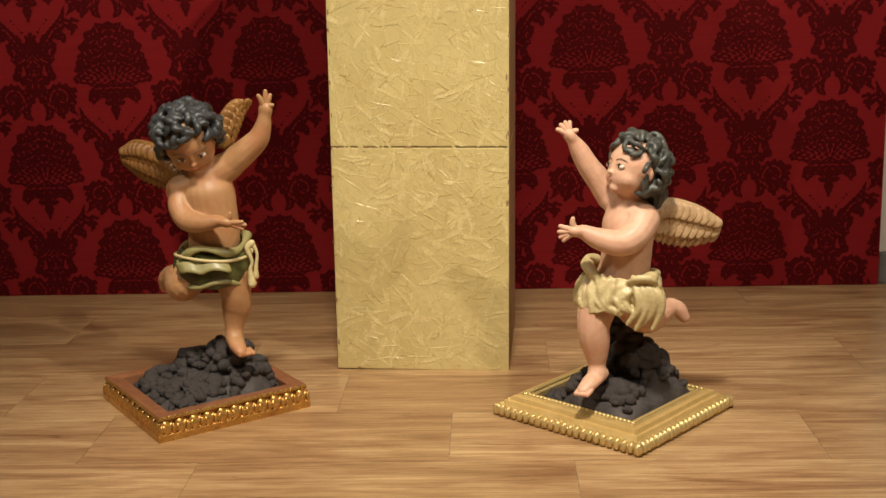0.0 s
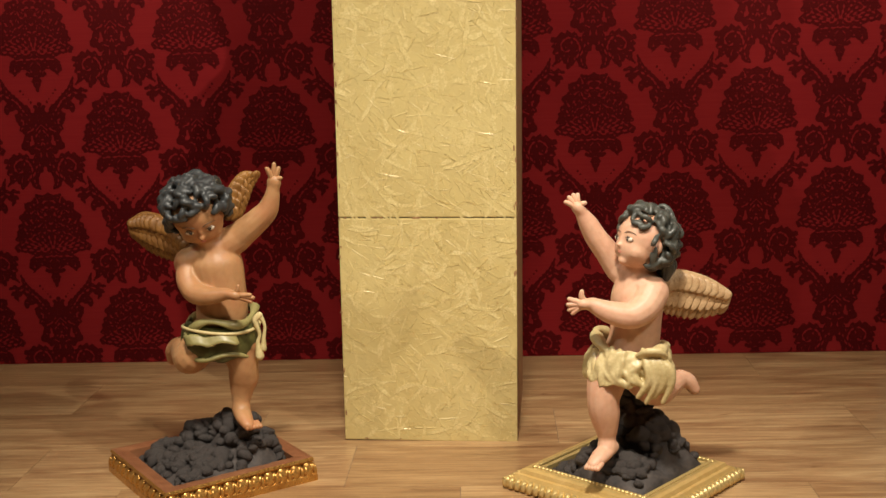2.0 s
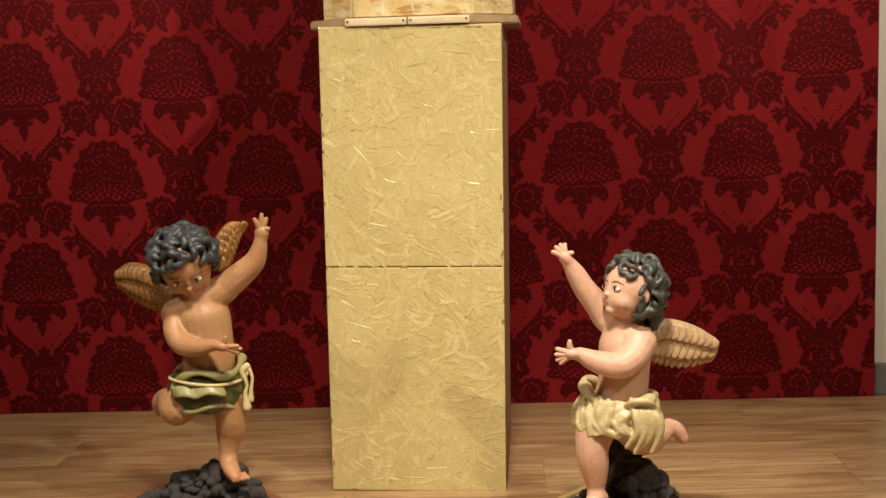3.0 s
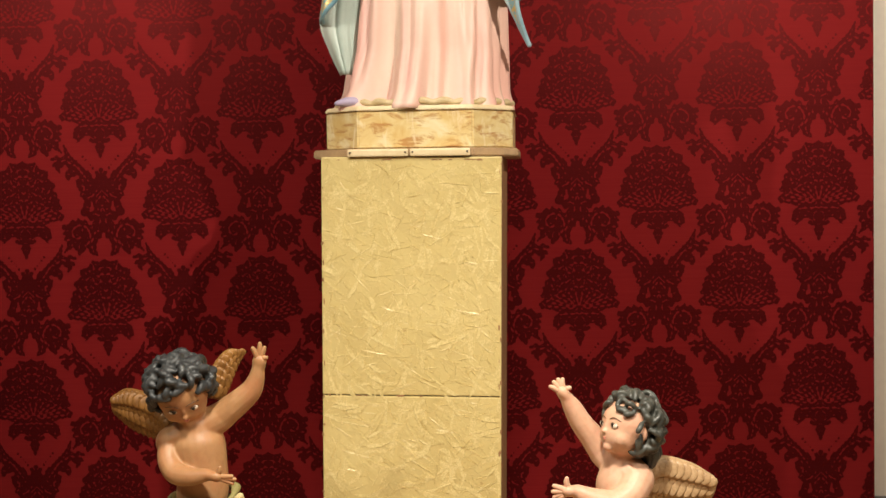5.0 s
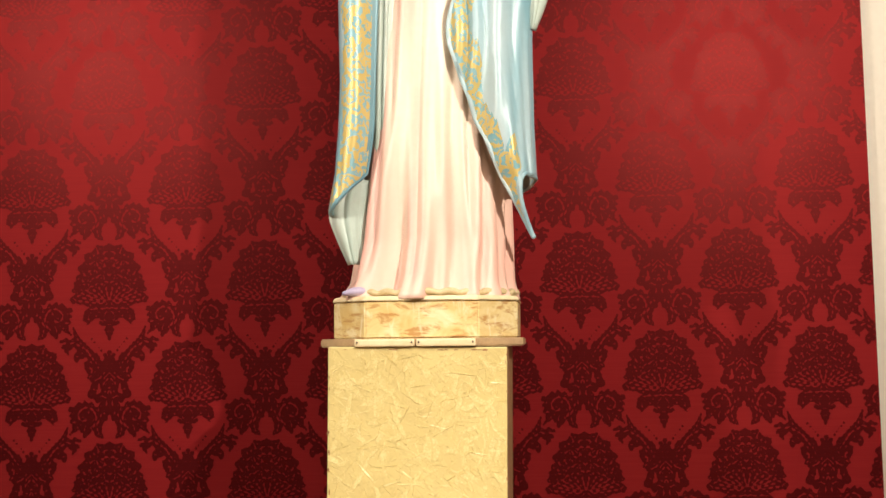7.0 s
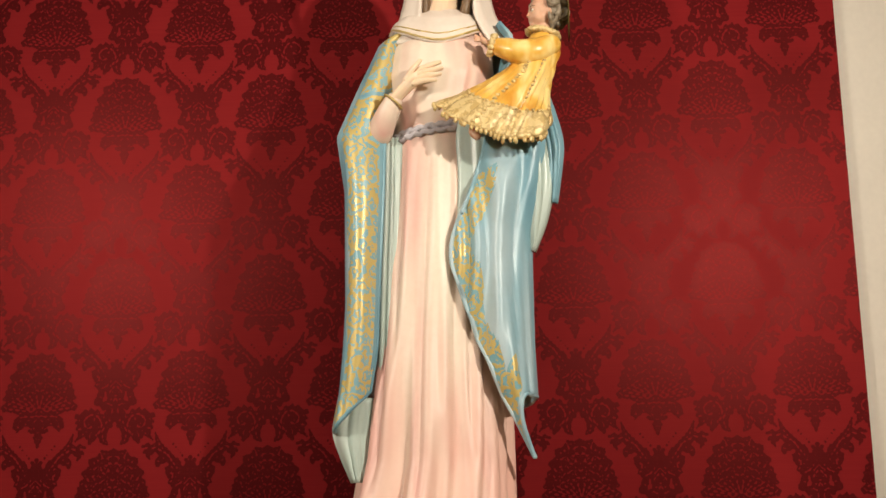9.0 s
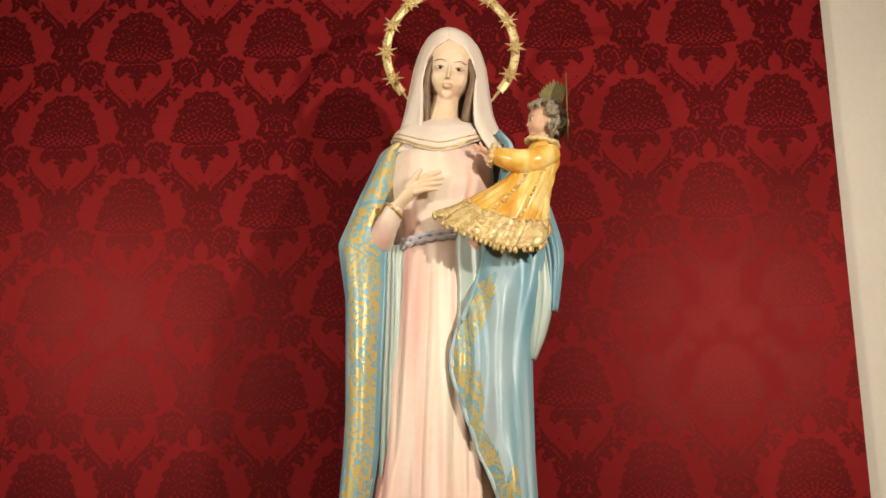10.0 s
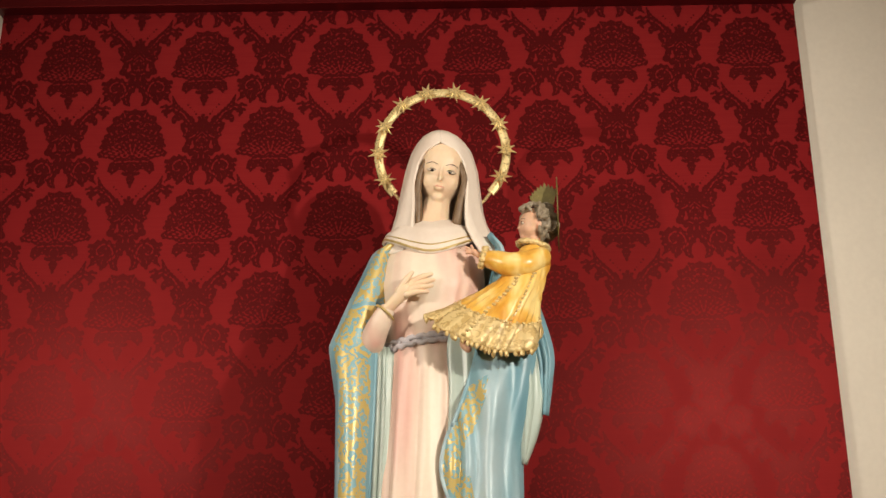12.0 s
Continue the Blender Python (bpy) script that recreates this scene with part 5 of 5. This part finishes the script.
    for dz in (-0.006, 0.006):
        limb(bm, [(-0.105 + 0.106 * math.cos(a), 2.655 + 0.092 * math.sin(a), 1.984 + dz + 0.016 * math.cos(a) + 0.003 * math.sin(26 * a + dz * 300), 0.0075) for a in np.linspace(3.1, 6.4, 40)], 12, 8, 2)
    # collar of the veil with its edging
    limb(bm, [(-0.093 + 0.040 * math.cos(a), 2.632 + 0.040 * math.sin(a), 2.292 + 0.010 * abs(math.cos(a)), 0.0035) for a in np.linspace(math.pi, 2 * math.pi, 18)], 4, 8, 3)
    # veil: hood open before the face, then a cape round the shoulders
    hood = [(2.208, -0.070, 2.655, 0.164, 0.100, 0.60), (2.235, -0.073, 2.655, 0.140, 0.098, 0.56), (2.262, -0.075, 2.652, 0.126, 0.096, 0.52), (2.29, -0.076, 2.650, 0.115, 0.094, 0.56), (2.32, -0.076, 2.646, 0.106, 0.092, 0.62),
            (2.38, -0.074, 2.640, 0.096, 0.090, 0.72), (2.43, -0.072, 2.638, 0.088, 0.090, 0.66), (2.455, -0.072, 2.637, 0.081, 0.089, 0.48), (2.474, -0.072, 2.636, 0.075, 0.088, 0.06), (2.480, -0.072, 2.636, 0.072, 0.086, -0.04), (2.496, -0.073, 2.634, 0.062, 0.080, -0.04), (2.508, -0.074, 2.632, 0.052, 0.070, -0.04), (2.521, -0.075, 2.632, 0.036, 0.052, -0.02), (2.531, -0.076, 2.630, 0.010, 0.014, 0.0)]
    grid = []
    for z in np.linspace(2.208, 2.531, 60):
        x, y, rx, ry, gap = interp(z, hood)
        row = []
        for k in range(81):
            a = -math.pi / 2 + gap + (2 * math.pi - 2 * gap) * k / 80
            f = 0.05 * ridges(a, z * 2, 2.2, 4.0) * float(np.interp(z, [2.2, 2.3, 2.5], [0.6, 1.0, 0.3]))
            row.append((x + rx * (1 + f) * math.cos(a), y + ry * (1 + f) * math.sin(a), z - 0.018 * (1 if z < 2.24 else 0) * max(0, -math.sin(a)) ** 2 * (2.24 - z) / 0.04))
        grid.append(row)
    sheet(bm, grid, 0.007, 11, 11)
    # the cowl that joins the veil before the breast
    cowl = [(2.186, -0.096, 2.648, 0.120, 0.1015), (2.226, -0.096, 2.646, 0.112, 0.098), (2.252, -0.095, 2.644, 0.094, 0.088), (2.276, -0.094, 2.640, 0.066, 0.062), (2.288, -0.093, 2.638, 0.050, 0.048)]
    grid = []
    for z in np.linspace(2.186, 2.288, 22):
        x, y, rx, ry = interp(z, cowl)
        row = []
        for k in range(73):
            a = math.pi / 2 + 2 * math.pi * k / 72
            f = 0.05 * ridges(a, z * 5, 2.0, 21.0)
            row.append((x + rx * (1 + f) * math.cos(a), y + ry * (1 + f) * math.sin(a), z + 0.052 * abs(math.cos(a)) ** 1.6 * (2.30 - z) / 0.1))
        grid.append(row)
    sheet(bm, grid, 0.006, 11, 11)
    limb(bm, [(*(Vector(grid[1][k]) + Vector((0, -0.004, 0.002))), 0.0028) for k in range(16, 58, 2)], 13, 8, 3)
    limb(bm, [(*(Vector(grid[4][k]) + Vector((0, -0.003, 0.004))), 0.0016) for k in range(16, 58, 2)], 13, 8, 3)
    # the mantle: from one front edge round the back to the other
    left = [(1.16, -0.292, -0.318), (1.285, -0.268, -0.346), (1.37, -0.255, -0.330), (1.47, -0.240, -0.322), (1.57, -0.236, -0.318), (1.84, -0.226, -0.322), (1.97, -0.224, -0.343), (2.08, -0.205, -0.300), (2.21, -0.185, -0.246), (2.245, -0.150, -0.190)]
    right = [(1.16, 0.110, 0.120), (1.23, 0.108, 0.120), (1.356, 0.041, 0.124), (1.49, -0.014, 0.118), (1.60, -0.052, 0.116), (1.674, -0.075, 0.116), (1.734, -0.062, 0.120), (1.84, -0.018, 0.150), (1.914, 0.004, 0.176), (1.95, 0.012, 0.186), (2.08, 0.040, 0.146), (2.21, 0.066, 0.092), (2.245, 0.040, 0.062)]

    def section(z):
        li, lo = interp(z, left)
        ri, ro = interp(z, right)
        lo, ro = lo + 0.009, ro - 0.009
        slope = float(np.interp(z, [1.86, 2.08, 2.24], [0.0, 0.022, 0.045]))
        return [(li, 2.580 + slope, z), (0.5 * (li + lo), 2.545 + slope, z), (lo + 0.006, 2.565 + slope, z), (lo, 2.640, z), (lo + 0.05, 2.730, z), (-0.10, 2.760, z),
                (ro - 0.05, 2.735, z), (ro, 2.645, z), (ro - 0.006, 2.565 + slope, z), (0.45 * ri + 0.55 * ro, 2.522 + slope, z), (ri + 0.25 * (ro - ri), 2.530 + slope, z), (ri, 2.545 + slope, z)]

    rows = 96
    heights = np.linspace(1.15, 2.25, 120)
    table = np.array([spline(section(z), 9) for z in heights])
    m = table.shape[1]
    grid = []
    for i in range(rows):
        v = i / (rows - 1)
        row = []
        for j in range(m):
            u = j / (m - 1)
            bottom = float(np.interp(u, [0, 0.10, 0.20, 0.35, 0.65, 0.80, 0.90, 1], [1.372, 1.325, 1.282, 1.30, 1.36, 1.360, 1.300, 1.225]))
            z = bottom + (2.245 - bottom) * v
            p = [float(np.interp(z, heights, table[:, j, k])) for k in range(3)]
            a = math.atan2(p[1] - 2.65, p[0] + 0.105)
            f = 0.034 * ridges(a * 1.0, z * 0.9, 6.5, 9.0) * float(np.interp(z, [1.2, 1.4, 1.9, 2.2], [1.0, 1.0, 0.8, 0.25]))
            d = Vector((p[0] + 0.105, p[1] - 2.65)).normalized()
            row.append((p[0] + d.x * f * 0.15, p[1] + d.y * f * 1.2, z))
        grid.append(row)

    def mantle_paint(i, j):
        u, v = j / (len(grid[0]) - 1), i / (rows - 1)
        if 0.885 + 0.015 * math.sin(i * 0.35) < u < 0.985 and v < 0.62 or 0.80 < u < 0.985 and 0.015 < v < 0.10:
            return 8
        if 0.02 < u < 0.16 + 0.01 * math.sin(i * 0.3) and v < 0.80 or u < 0.20 and v < 0.06:
            return 8
        if u < 0.15 and v > 0.8:
            return 8
        return 7

    sheet(bm, grid, 0.007, 7, 9, mantle_paint)
    # rolled edges of the mantle
    for j in (0, len(grid[0]) - 1):
        limb(bm, [(*grid[i][j], 0.0055) for i in range(0, rows, 4)], 7, 8, 2)
    limb(bm, [(*grid[0][j], 0.005) for j in range(0, len(grid[0]), 3)], 7, 8, 2)
    # linings: behind the left hem, between robe and mantle, and in the hanging sleeve
    def hang(rows_, front, back=None, bulge=0.02, folds=3.0, seed=2.0, y0=2.56, border=None):
        g = []
        for (z, xa, xb, y) in spline(rows_, 6):
            line = []
            for k in range(25):
                t = k / 24
                f = bulge * math.sin(math.pi * t) + 0.010 * noise.noise(Vector((t * folds * 2, z * 1.5, seed)))
                line.append((xa + (xb - xa) * t, y - f, z))
            g.append(line)
        sheet(bm, g, 0.006, front, front if back is None else back, border)

    hang([(1.172, -0.298, -0.268, 2.60), (1.23, -0.325, -0.262, 2.60), (1.285, -0.342, -0.258, 2.60), (1.36, -0.330, -0.250, 2.60)], 9, seed=4)
    hang([(1.40, -0.246, -0.198, 2.602), (1.60, -0.240, -0.194, 2.600), (1.80, -0.234, -0.188, 2.600), (1.97, -0.232, -0.184, 2.602)], 9, seed=11, bulge=0.008)
    hang([(1.60, -0.062, 0.060, 2.575), (1.74, -0.056, 0.060, 2.572), (1.86, -0.052, 0.060, 2.572), (1.97, -0.056, 0.060, 2.570), (2.03, -0.040, 0.060, 2.570)], 9, seed=6, bulge=0.012)
    hang([(1.690, 0.108, 0.122, 2.590), (1.76, 0.098, 0.150, 2.575), (1.84, 0.094, 0.166, 2.565), (1.92, 0.094, 0.160, 2.560), (1.99, 0.100, 0.150, 2.565)], 9, seed=8, bulge=0.018)
    hang([(1.80, 0.158, 0.174, 2.575), (1.87, 0.158, 0.184, 2.560), (1.94, 0.152, 0.190, 2.555), (2.02, 0.132, 0.172, 2.560), (2.10, 0.100, 0.146, 2.575)], 7, seed=9, bulge=0.014, border=lambda i, j: 8 if 3 < j < 12 and i < 14 else 7)
    # right forearm in its pale sleeve, with a cuff, and the arm under the child
    limb(bm, [(-0.256, 2.630, 1.968, 0.030), (-0.238, 2.580, 1.976, 0.031), (-0.220, 2.548, 2.006, 0.027), (-0.203, 2.532, 2.036, 0.022)], 6, 16, 5, 0.85)
    limb(bm, [(-0.202 + 0.019 * math.cos(a), 2.531 + 0.020 * math.sin(a), 2.038 - 0.016 * math.cos(a), 0.0030) for a in np.linspace(0, 6.28, 20)], 13, 8, 2)
    limb(bm, [(0.100, 2.650, 2.080, 0.040), (0.115, 2.620, 2.020, 0.038), (0.080, 2.590, 2.005, 0.032), (0.040, 2.570, 2.010, 0.024)], 7, 14, 5)
    statue("madonna_statue", skin, bm, [FLESH_PALE, LIPS, EYE_WHITE, EYE_DARK, BROW, HAIR_BROWN, ROBE, BLUE, BORDER, LINING, ROBE, VEIL, CORD, TRIM_GOLD, SHOE, GRASS_TRIM], (-0.118, 2.65, 1.098),
           "painted robed figure statue in blue mantle and ivory veil", "statue")


def child_figure():
    flesh, bm = bmesh.new(), bmesh.new()
    axes = head_axes((0.152, 2.545, 2.254), (-0.86, -0.20, 0.05), 0)
    face_flesh(flesh, axes, 0.041)
    limb(flesh, [(0.150, 2.545, 2.225, 0.022), (0.146, 2.545, 2.190, 0.024)], 0, 12)
    hand(flesh, bm, (0.020, 2.526, 2.174), (0.008, 2.524, 2.182), [(-0.010, 2.522, 2.194), (-0.012, 2.522, 2.187), (-0.010, 2.524, 2.180), (0.002, 2.518, 2.197)], 0.009)
    limb(flesh, [(0.000, 2.530, 1.990, 0.016), (-0.016, 2.500, 1.955, 0.012), (-0.008, 2.490, 1.938, 0.009)], 0, 10)
    skin = fused(flesh, 0.0018, 5)
    face_paint(bm, axes, 0.041, 1, 2, 3, 4)
    curls(bm, axes, 0.045, 5, 110, 21, -0.85, 0.30, 0.12)
    rings = [(0.148, 2.545, 2.196, 0.028, 0.028), (0.142, 2.542, 2.160, 0.042, 0.038), (0.120, 2.535, 2.110, 0.048, 0.044), (0.072, 2.525, 2.052, 0.078, 0.054), (0.022, 2.515, 1.992, 0.110, 0.066)]
    line = spline(rings, 8)
    grid = []
    for i, (x, y, z, rx, ry) in enumerate(line):
        v = i / (len(line) - 1)
        row = []
        for k in range(73):
            a = 2 * math.pi * k / 72
            f = 0.36 * v * ridges(a, v * 0.9, 4.2, 12.0) - 0.05 * v + 0.05 * math.sin(9 * v + 3 * a) + 0.34 * v * abs(noise.noise(Vector((3.4 * math.cos(a) + 2 * v, 3.4 * math.sin(a), 5 * v + 3)))) - 0.06 * v
            row.append((x + rx * (1 + f) * math.cos(a), y + ry * (1 + f) * math.sin(a), z - 0.34 * rx * math.cos(a) * v - 0.058 * v * v * max(0.0, -math.sin(a))))
        grid.append(row)
    last = len(line) - 1
    sheet(bm, grid, 0.005, 6, 6, lambda i, j: 7 if i >= last - 6 else 6)
    # scalloped lace along the hem, braid down the front, collar and cuff
    for k in range(72):
        p = grid[-1][k]
        lump(bm, (p[0], p[1] - 0.002, p[2] - 0.004), (0.0055, 0.004, 0.0085), None, 7, 1, 0.3, k)
        p = grid[-7][k]
        lump(bm, (p[0], p[1] - 0.003, p[2]), (0.0042, 0.003, 0.004), None, 7, 1, 0.3, k)
    for j in (50, 58):
        for i in range(10, last, 1):
            p = grid[i][j]
            lump(bm, (p[0] + 0.002 * math.sin(i * 2), p[1] - 0.003, p[2]), (0.0062, 0.0035, 0.0045), None, 7, 1, 0.3, i)
    for k in range(22):
        a = 2 * math.pi * k / 22
        lump(bm, (0.150 + 0.032 * math.cos(a), 2.545 + 0.030 * math.sin(a), 2.203 - 0.008 * math.cos(a)), (0.011, 0.009, 0.008), None, 7, 2, 0.4, k)
    limb(bm, [(0.164, 2.522, 2.166, 0.026), (0.132, 2.506, 2.146, 0.031), (0.092, 2.504, 2.144, 0.029), (0.060, 2.512, 2.156, 0.025), (0.038, 2.520, 2.164, 0.020)], 6, 14, 5)
    for k in range(12):
        a = 2 * math.pi * k / 12
        lump(bm, (0.030 + 0.006 * math.cos(a), 2.522 + 0.019 * math.sin(a), 2.168 + 0.021 * math.cos(a)), (0.009, 0.008, 0.008), None, 7, 2, 0.4, k)
    statue("child_statuette", skin, bm, [FLESH_PINK, LIPS, EYE_WHITE, EYE_DARK, BROW, HAIR_ASH, SATIN, LACE], (0.09, 2.54, 1.99),
           "small infant statue in an orange satin dress with gold lace", "statue")


madonna()
child_figure()


# ---- the star halo, and the infant's rayed halo ----
def star_mesh():
    bm = bmesh.new()
    n = 8
    rim = []
    for k in range(2 * n):
        r = (0.031 if k % 4 == 0 else 0.025) if k % 2 == 0 else 0.0115
        a = math.pi * k / n
        rim.append(bm.verts.new((r * math.cos(a), 0, r * math.sin(a))))
    front, back = bm.verts.new((0, -0.007, 0)), bm.verts.new((0, 0.002, 0))
    for k in range(2 * n):
        bm.faces.new((rim[k], rim[(k + 1) % (2 * n)], front)), bm.faces.new((rim[(k + 1) % (2 * n)], rim[k], back))
    bmesh.ops.recalc_face_normals(bm, faces=bm.faces)
    me = bpy.data.meshes.new("star")
    bm.to_mesh(me)
    bm.free()
    me.materials.append(BRASS)
    return me


halo = empty("star_halo", (-0.072, 2.700, 2.515))
tagged(halo, "polished brass ring halo set with ten stars", "halo")
bm = bmesh.new()
R = 0.166
cross = [(-0.0115, 0.000), (-0.009, -0.003), (0.0, -0.0045), (0.009, -0.003), (0.0115, 0.000), (0.0, 0.002)]
rings = []
for k in range(85):
    a = radians(-42 + 264 * k / 84)
    rings.append([bm.verts.new(((R + dr) * math.cos(a), dy, (R + dr) * 1.03 * math.sin(a))) for dr, dy in cross])
for p, q in zip(rings, rings[1:]):
    for j in range(6):
        bm.faces.new((p[j], q[j], q[(j + 1) % 6], p[(j + 1) % 6]))
bm.faces.new(rings[0]), bm.faces.new(rings[-1])
obj("ring", bm, BRASS, halo, smooth=False)
STAR = star_mesh()
for k in range(10):
    a = radians(-25 + 25.8 * k)
    star = new("star", STAR)
    star.parent = halo
    star.matrix_local = pose(R * math.cos(a), -0.011, R * 1.03 * math.sin(a), 7 * math.sin(k * 2.1), 20 * k, 7 * math.cos(k * 1.7))
for s in (-1, 1):
    bm = bmesh.new()
    limb(bm, [(0.123 * s, 0, -0.114, 0.004), (0.095 * s, -0.01, -0.150, 0.004), (0.050 * s, -0.02, -0.165, 0.005)], 0, 8, 4)
    obj("bracket", bm, BRASS, halo)

rays = empty("rayed_halo", (0.188, 2.545, 2.262))
tagged(rays, "dull brass fan of rays with a thin upright disc", "halo")
for k in range(9):
    a = radians(78 + 5.6 * k)
    bm = bmesh.new()
    pts = []
    for r, w in ((0.018, 0.0022), (0.092 - 0.004 * abs(k - 3), 0.0044)):
        for s in (-1, 1):
            pts.append((r * math.cos(a) - s * w * math.sin(a), r * math.sin(a) + s * w * math.cos(a)))
    tip = ((0.102 - 0.004 * abs(k - 3)) * math.cos(a), (0.102 - 0.004 * abs(k - 3)) * math.sin(a))
    order = [pts[0], pts[2], tip, pts[3], pts[1]]
    f = [bm.verts.new((x, -0.006 - 0.0008 * (k % 2), z)) for x, z in order]
    g = [bm.verts.new((x, -0.004 - 0.0008 * (k % 2), z)) for x, z in order]
    bm.faces.new(f), bm.faces.new(g[::-1])
    for j in range(5):
        bm.faces.new((f[j], g[j], g[(j + 1) % 5], f[(j + 1) % 5]))
    obj("ray", bm, DULL_BRASS, rays, smooth=False)
bm = bmesh.new()
bmesh.ops.create_cone(bm, cap_ends=True, segments=40, radius1=0.092, radius2=0.092, depth=0.003,
                      matrix=Matrix.Translation((0.024, 0.02, 0.027)) @ Matrix.Rotation(radians(-4.2), 4, "Z") @ Matrix.Rotation(radians(90), 4, "Y"))
obj("disc", bm, DULL_BRASS, rays, smooth=False)

# ---- the floor: wood planks laid in courses, each with its own grain ----
bm = bmesh.new()
box(bm, (-3.8, -3.8, -0.12), (3.2, WALL_Y + 0.2, -0.0012))
floor = tagged(obj("floor", bm, GROUT, smooth=False), "light brown wood plank floor with thin joints", "floor", kind="structure")
bm = bmesh.new()
box(bm, (-0.3348, -0.1199, -0.02), (0.3348, 0.1199, 0.0), 0.0006)
plank_mesh = bpy.data.meshes.new("plank")
bm.to_mesh(plank_mesh)
bm.free()
plank_mesh.materials.append(PLANK)
FIRST_JOINT = {0: -0.528, 1: -0.080, 2: -0.310, 3: -0.546, 4: -1.020, 5: -0.683}
for course in range(-14, 6):
    y = 1.725 + 0.2405 * course + 0.1202
    start = FIRST_JOINT.get(course, -0.6 + 0.23 * ((course * 5) % 3))
    if y + 0.12 > WALL_Y:
        y_scale, y = (WALL_Y - (y - 0.12)) / 0.2405, (WALL_Y + y - 0.12) / 2
    else:
        y_scale = 1.0
    for k in range(-5, 6):
        x = start + 0.6705 * k + 0.335
        if -3.7 < x < 3.1:
            ob = new("plank", plank_mesh)
            ob.location, ob.scale = (x, y, 0.0), (1, y_scale, 1)
            ob.parent = floor
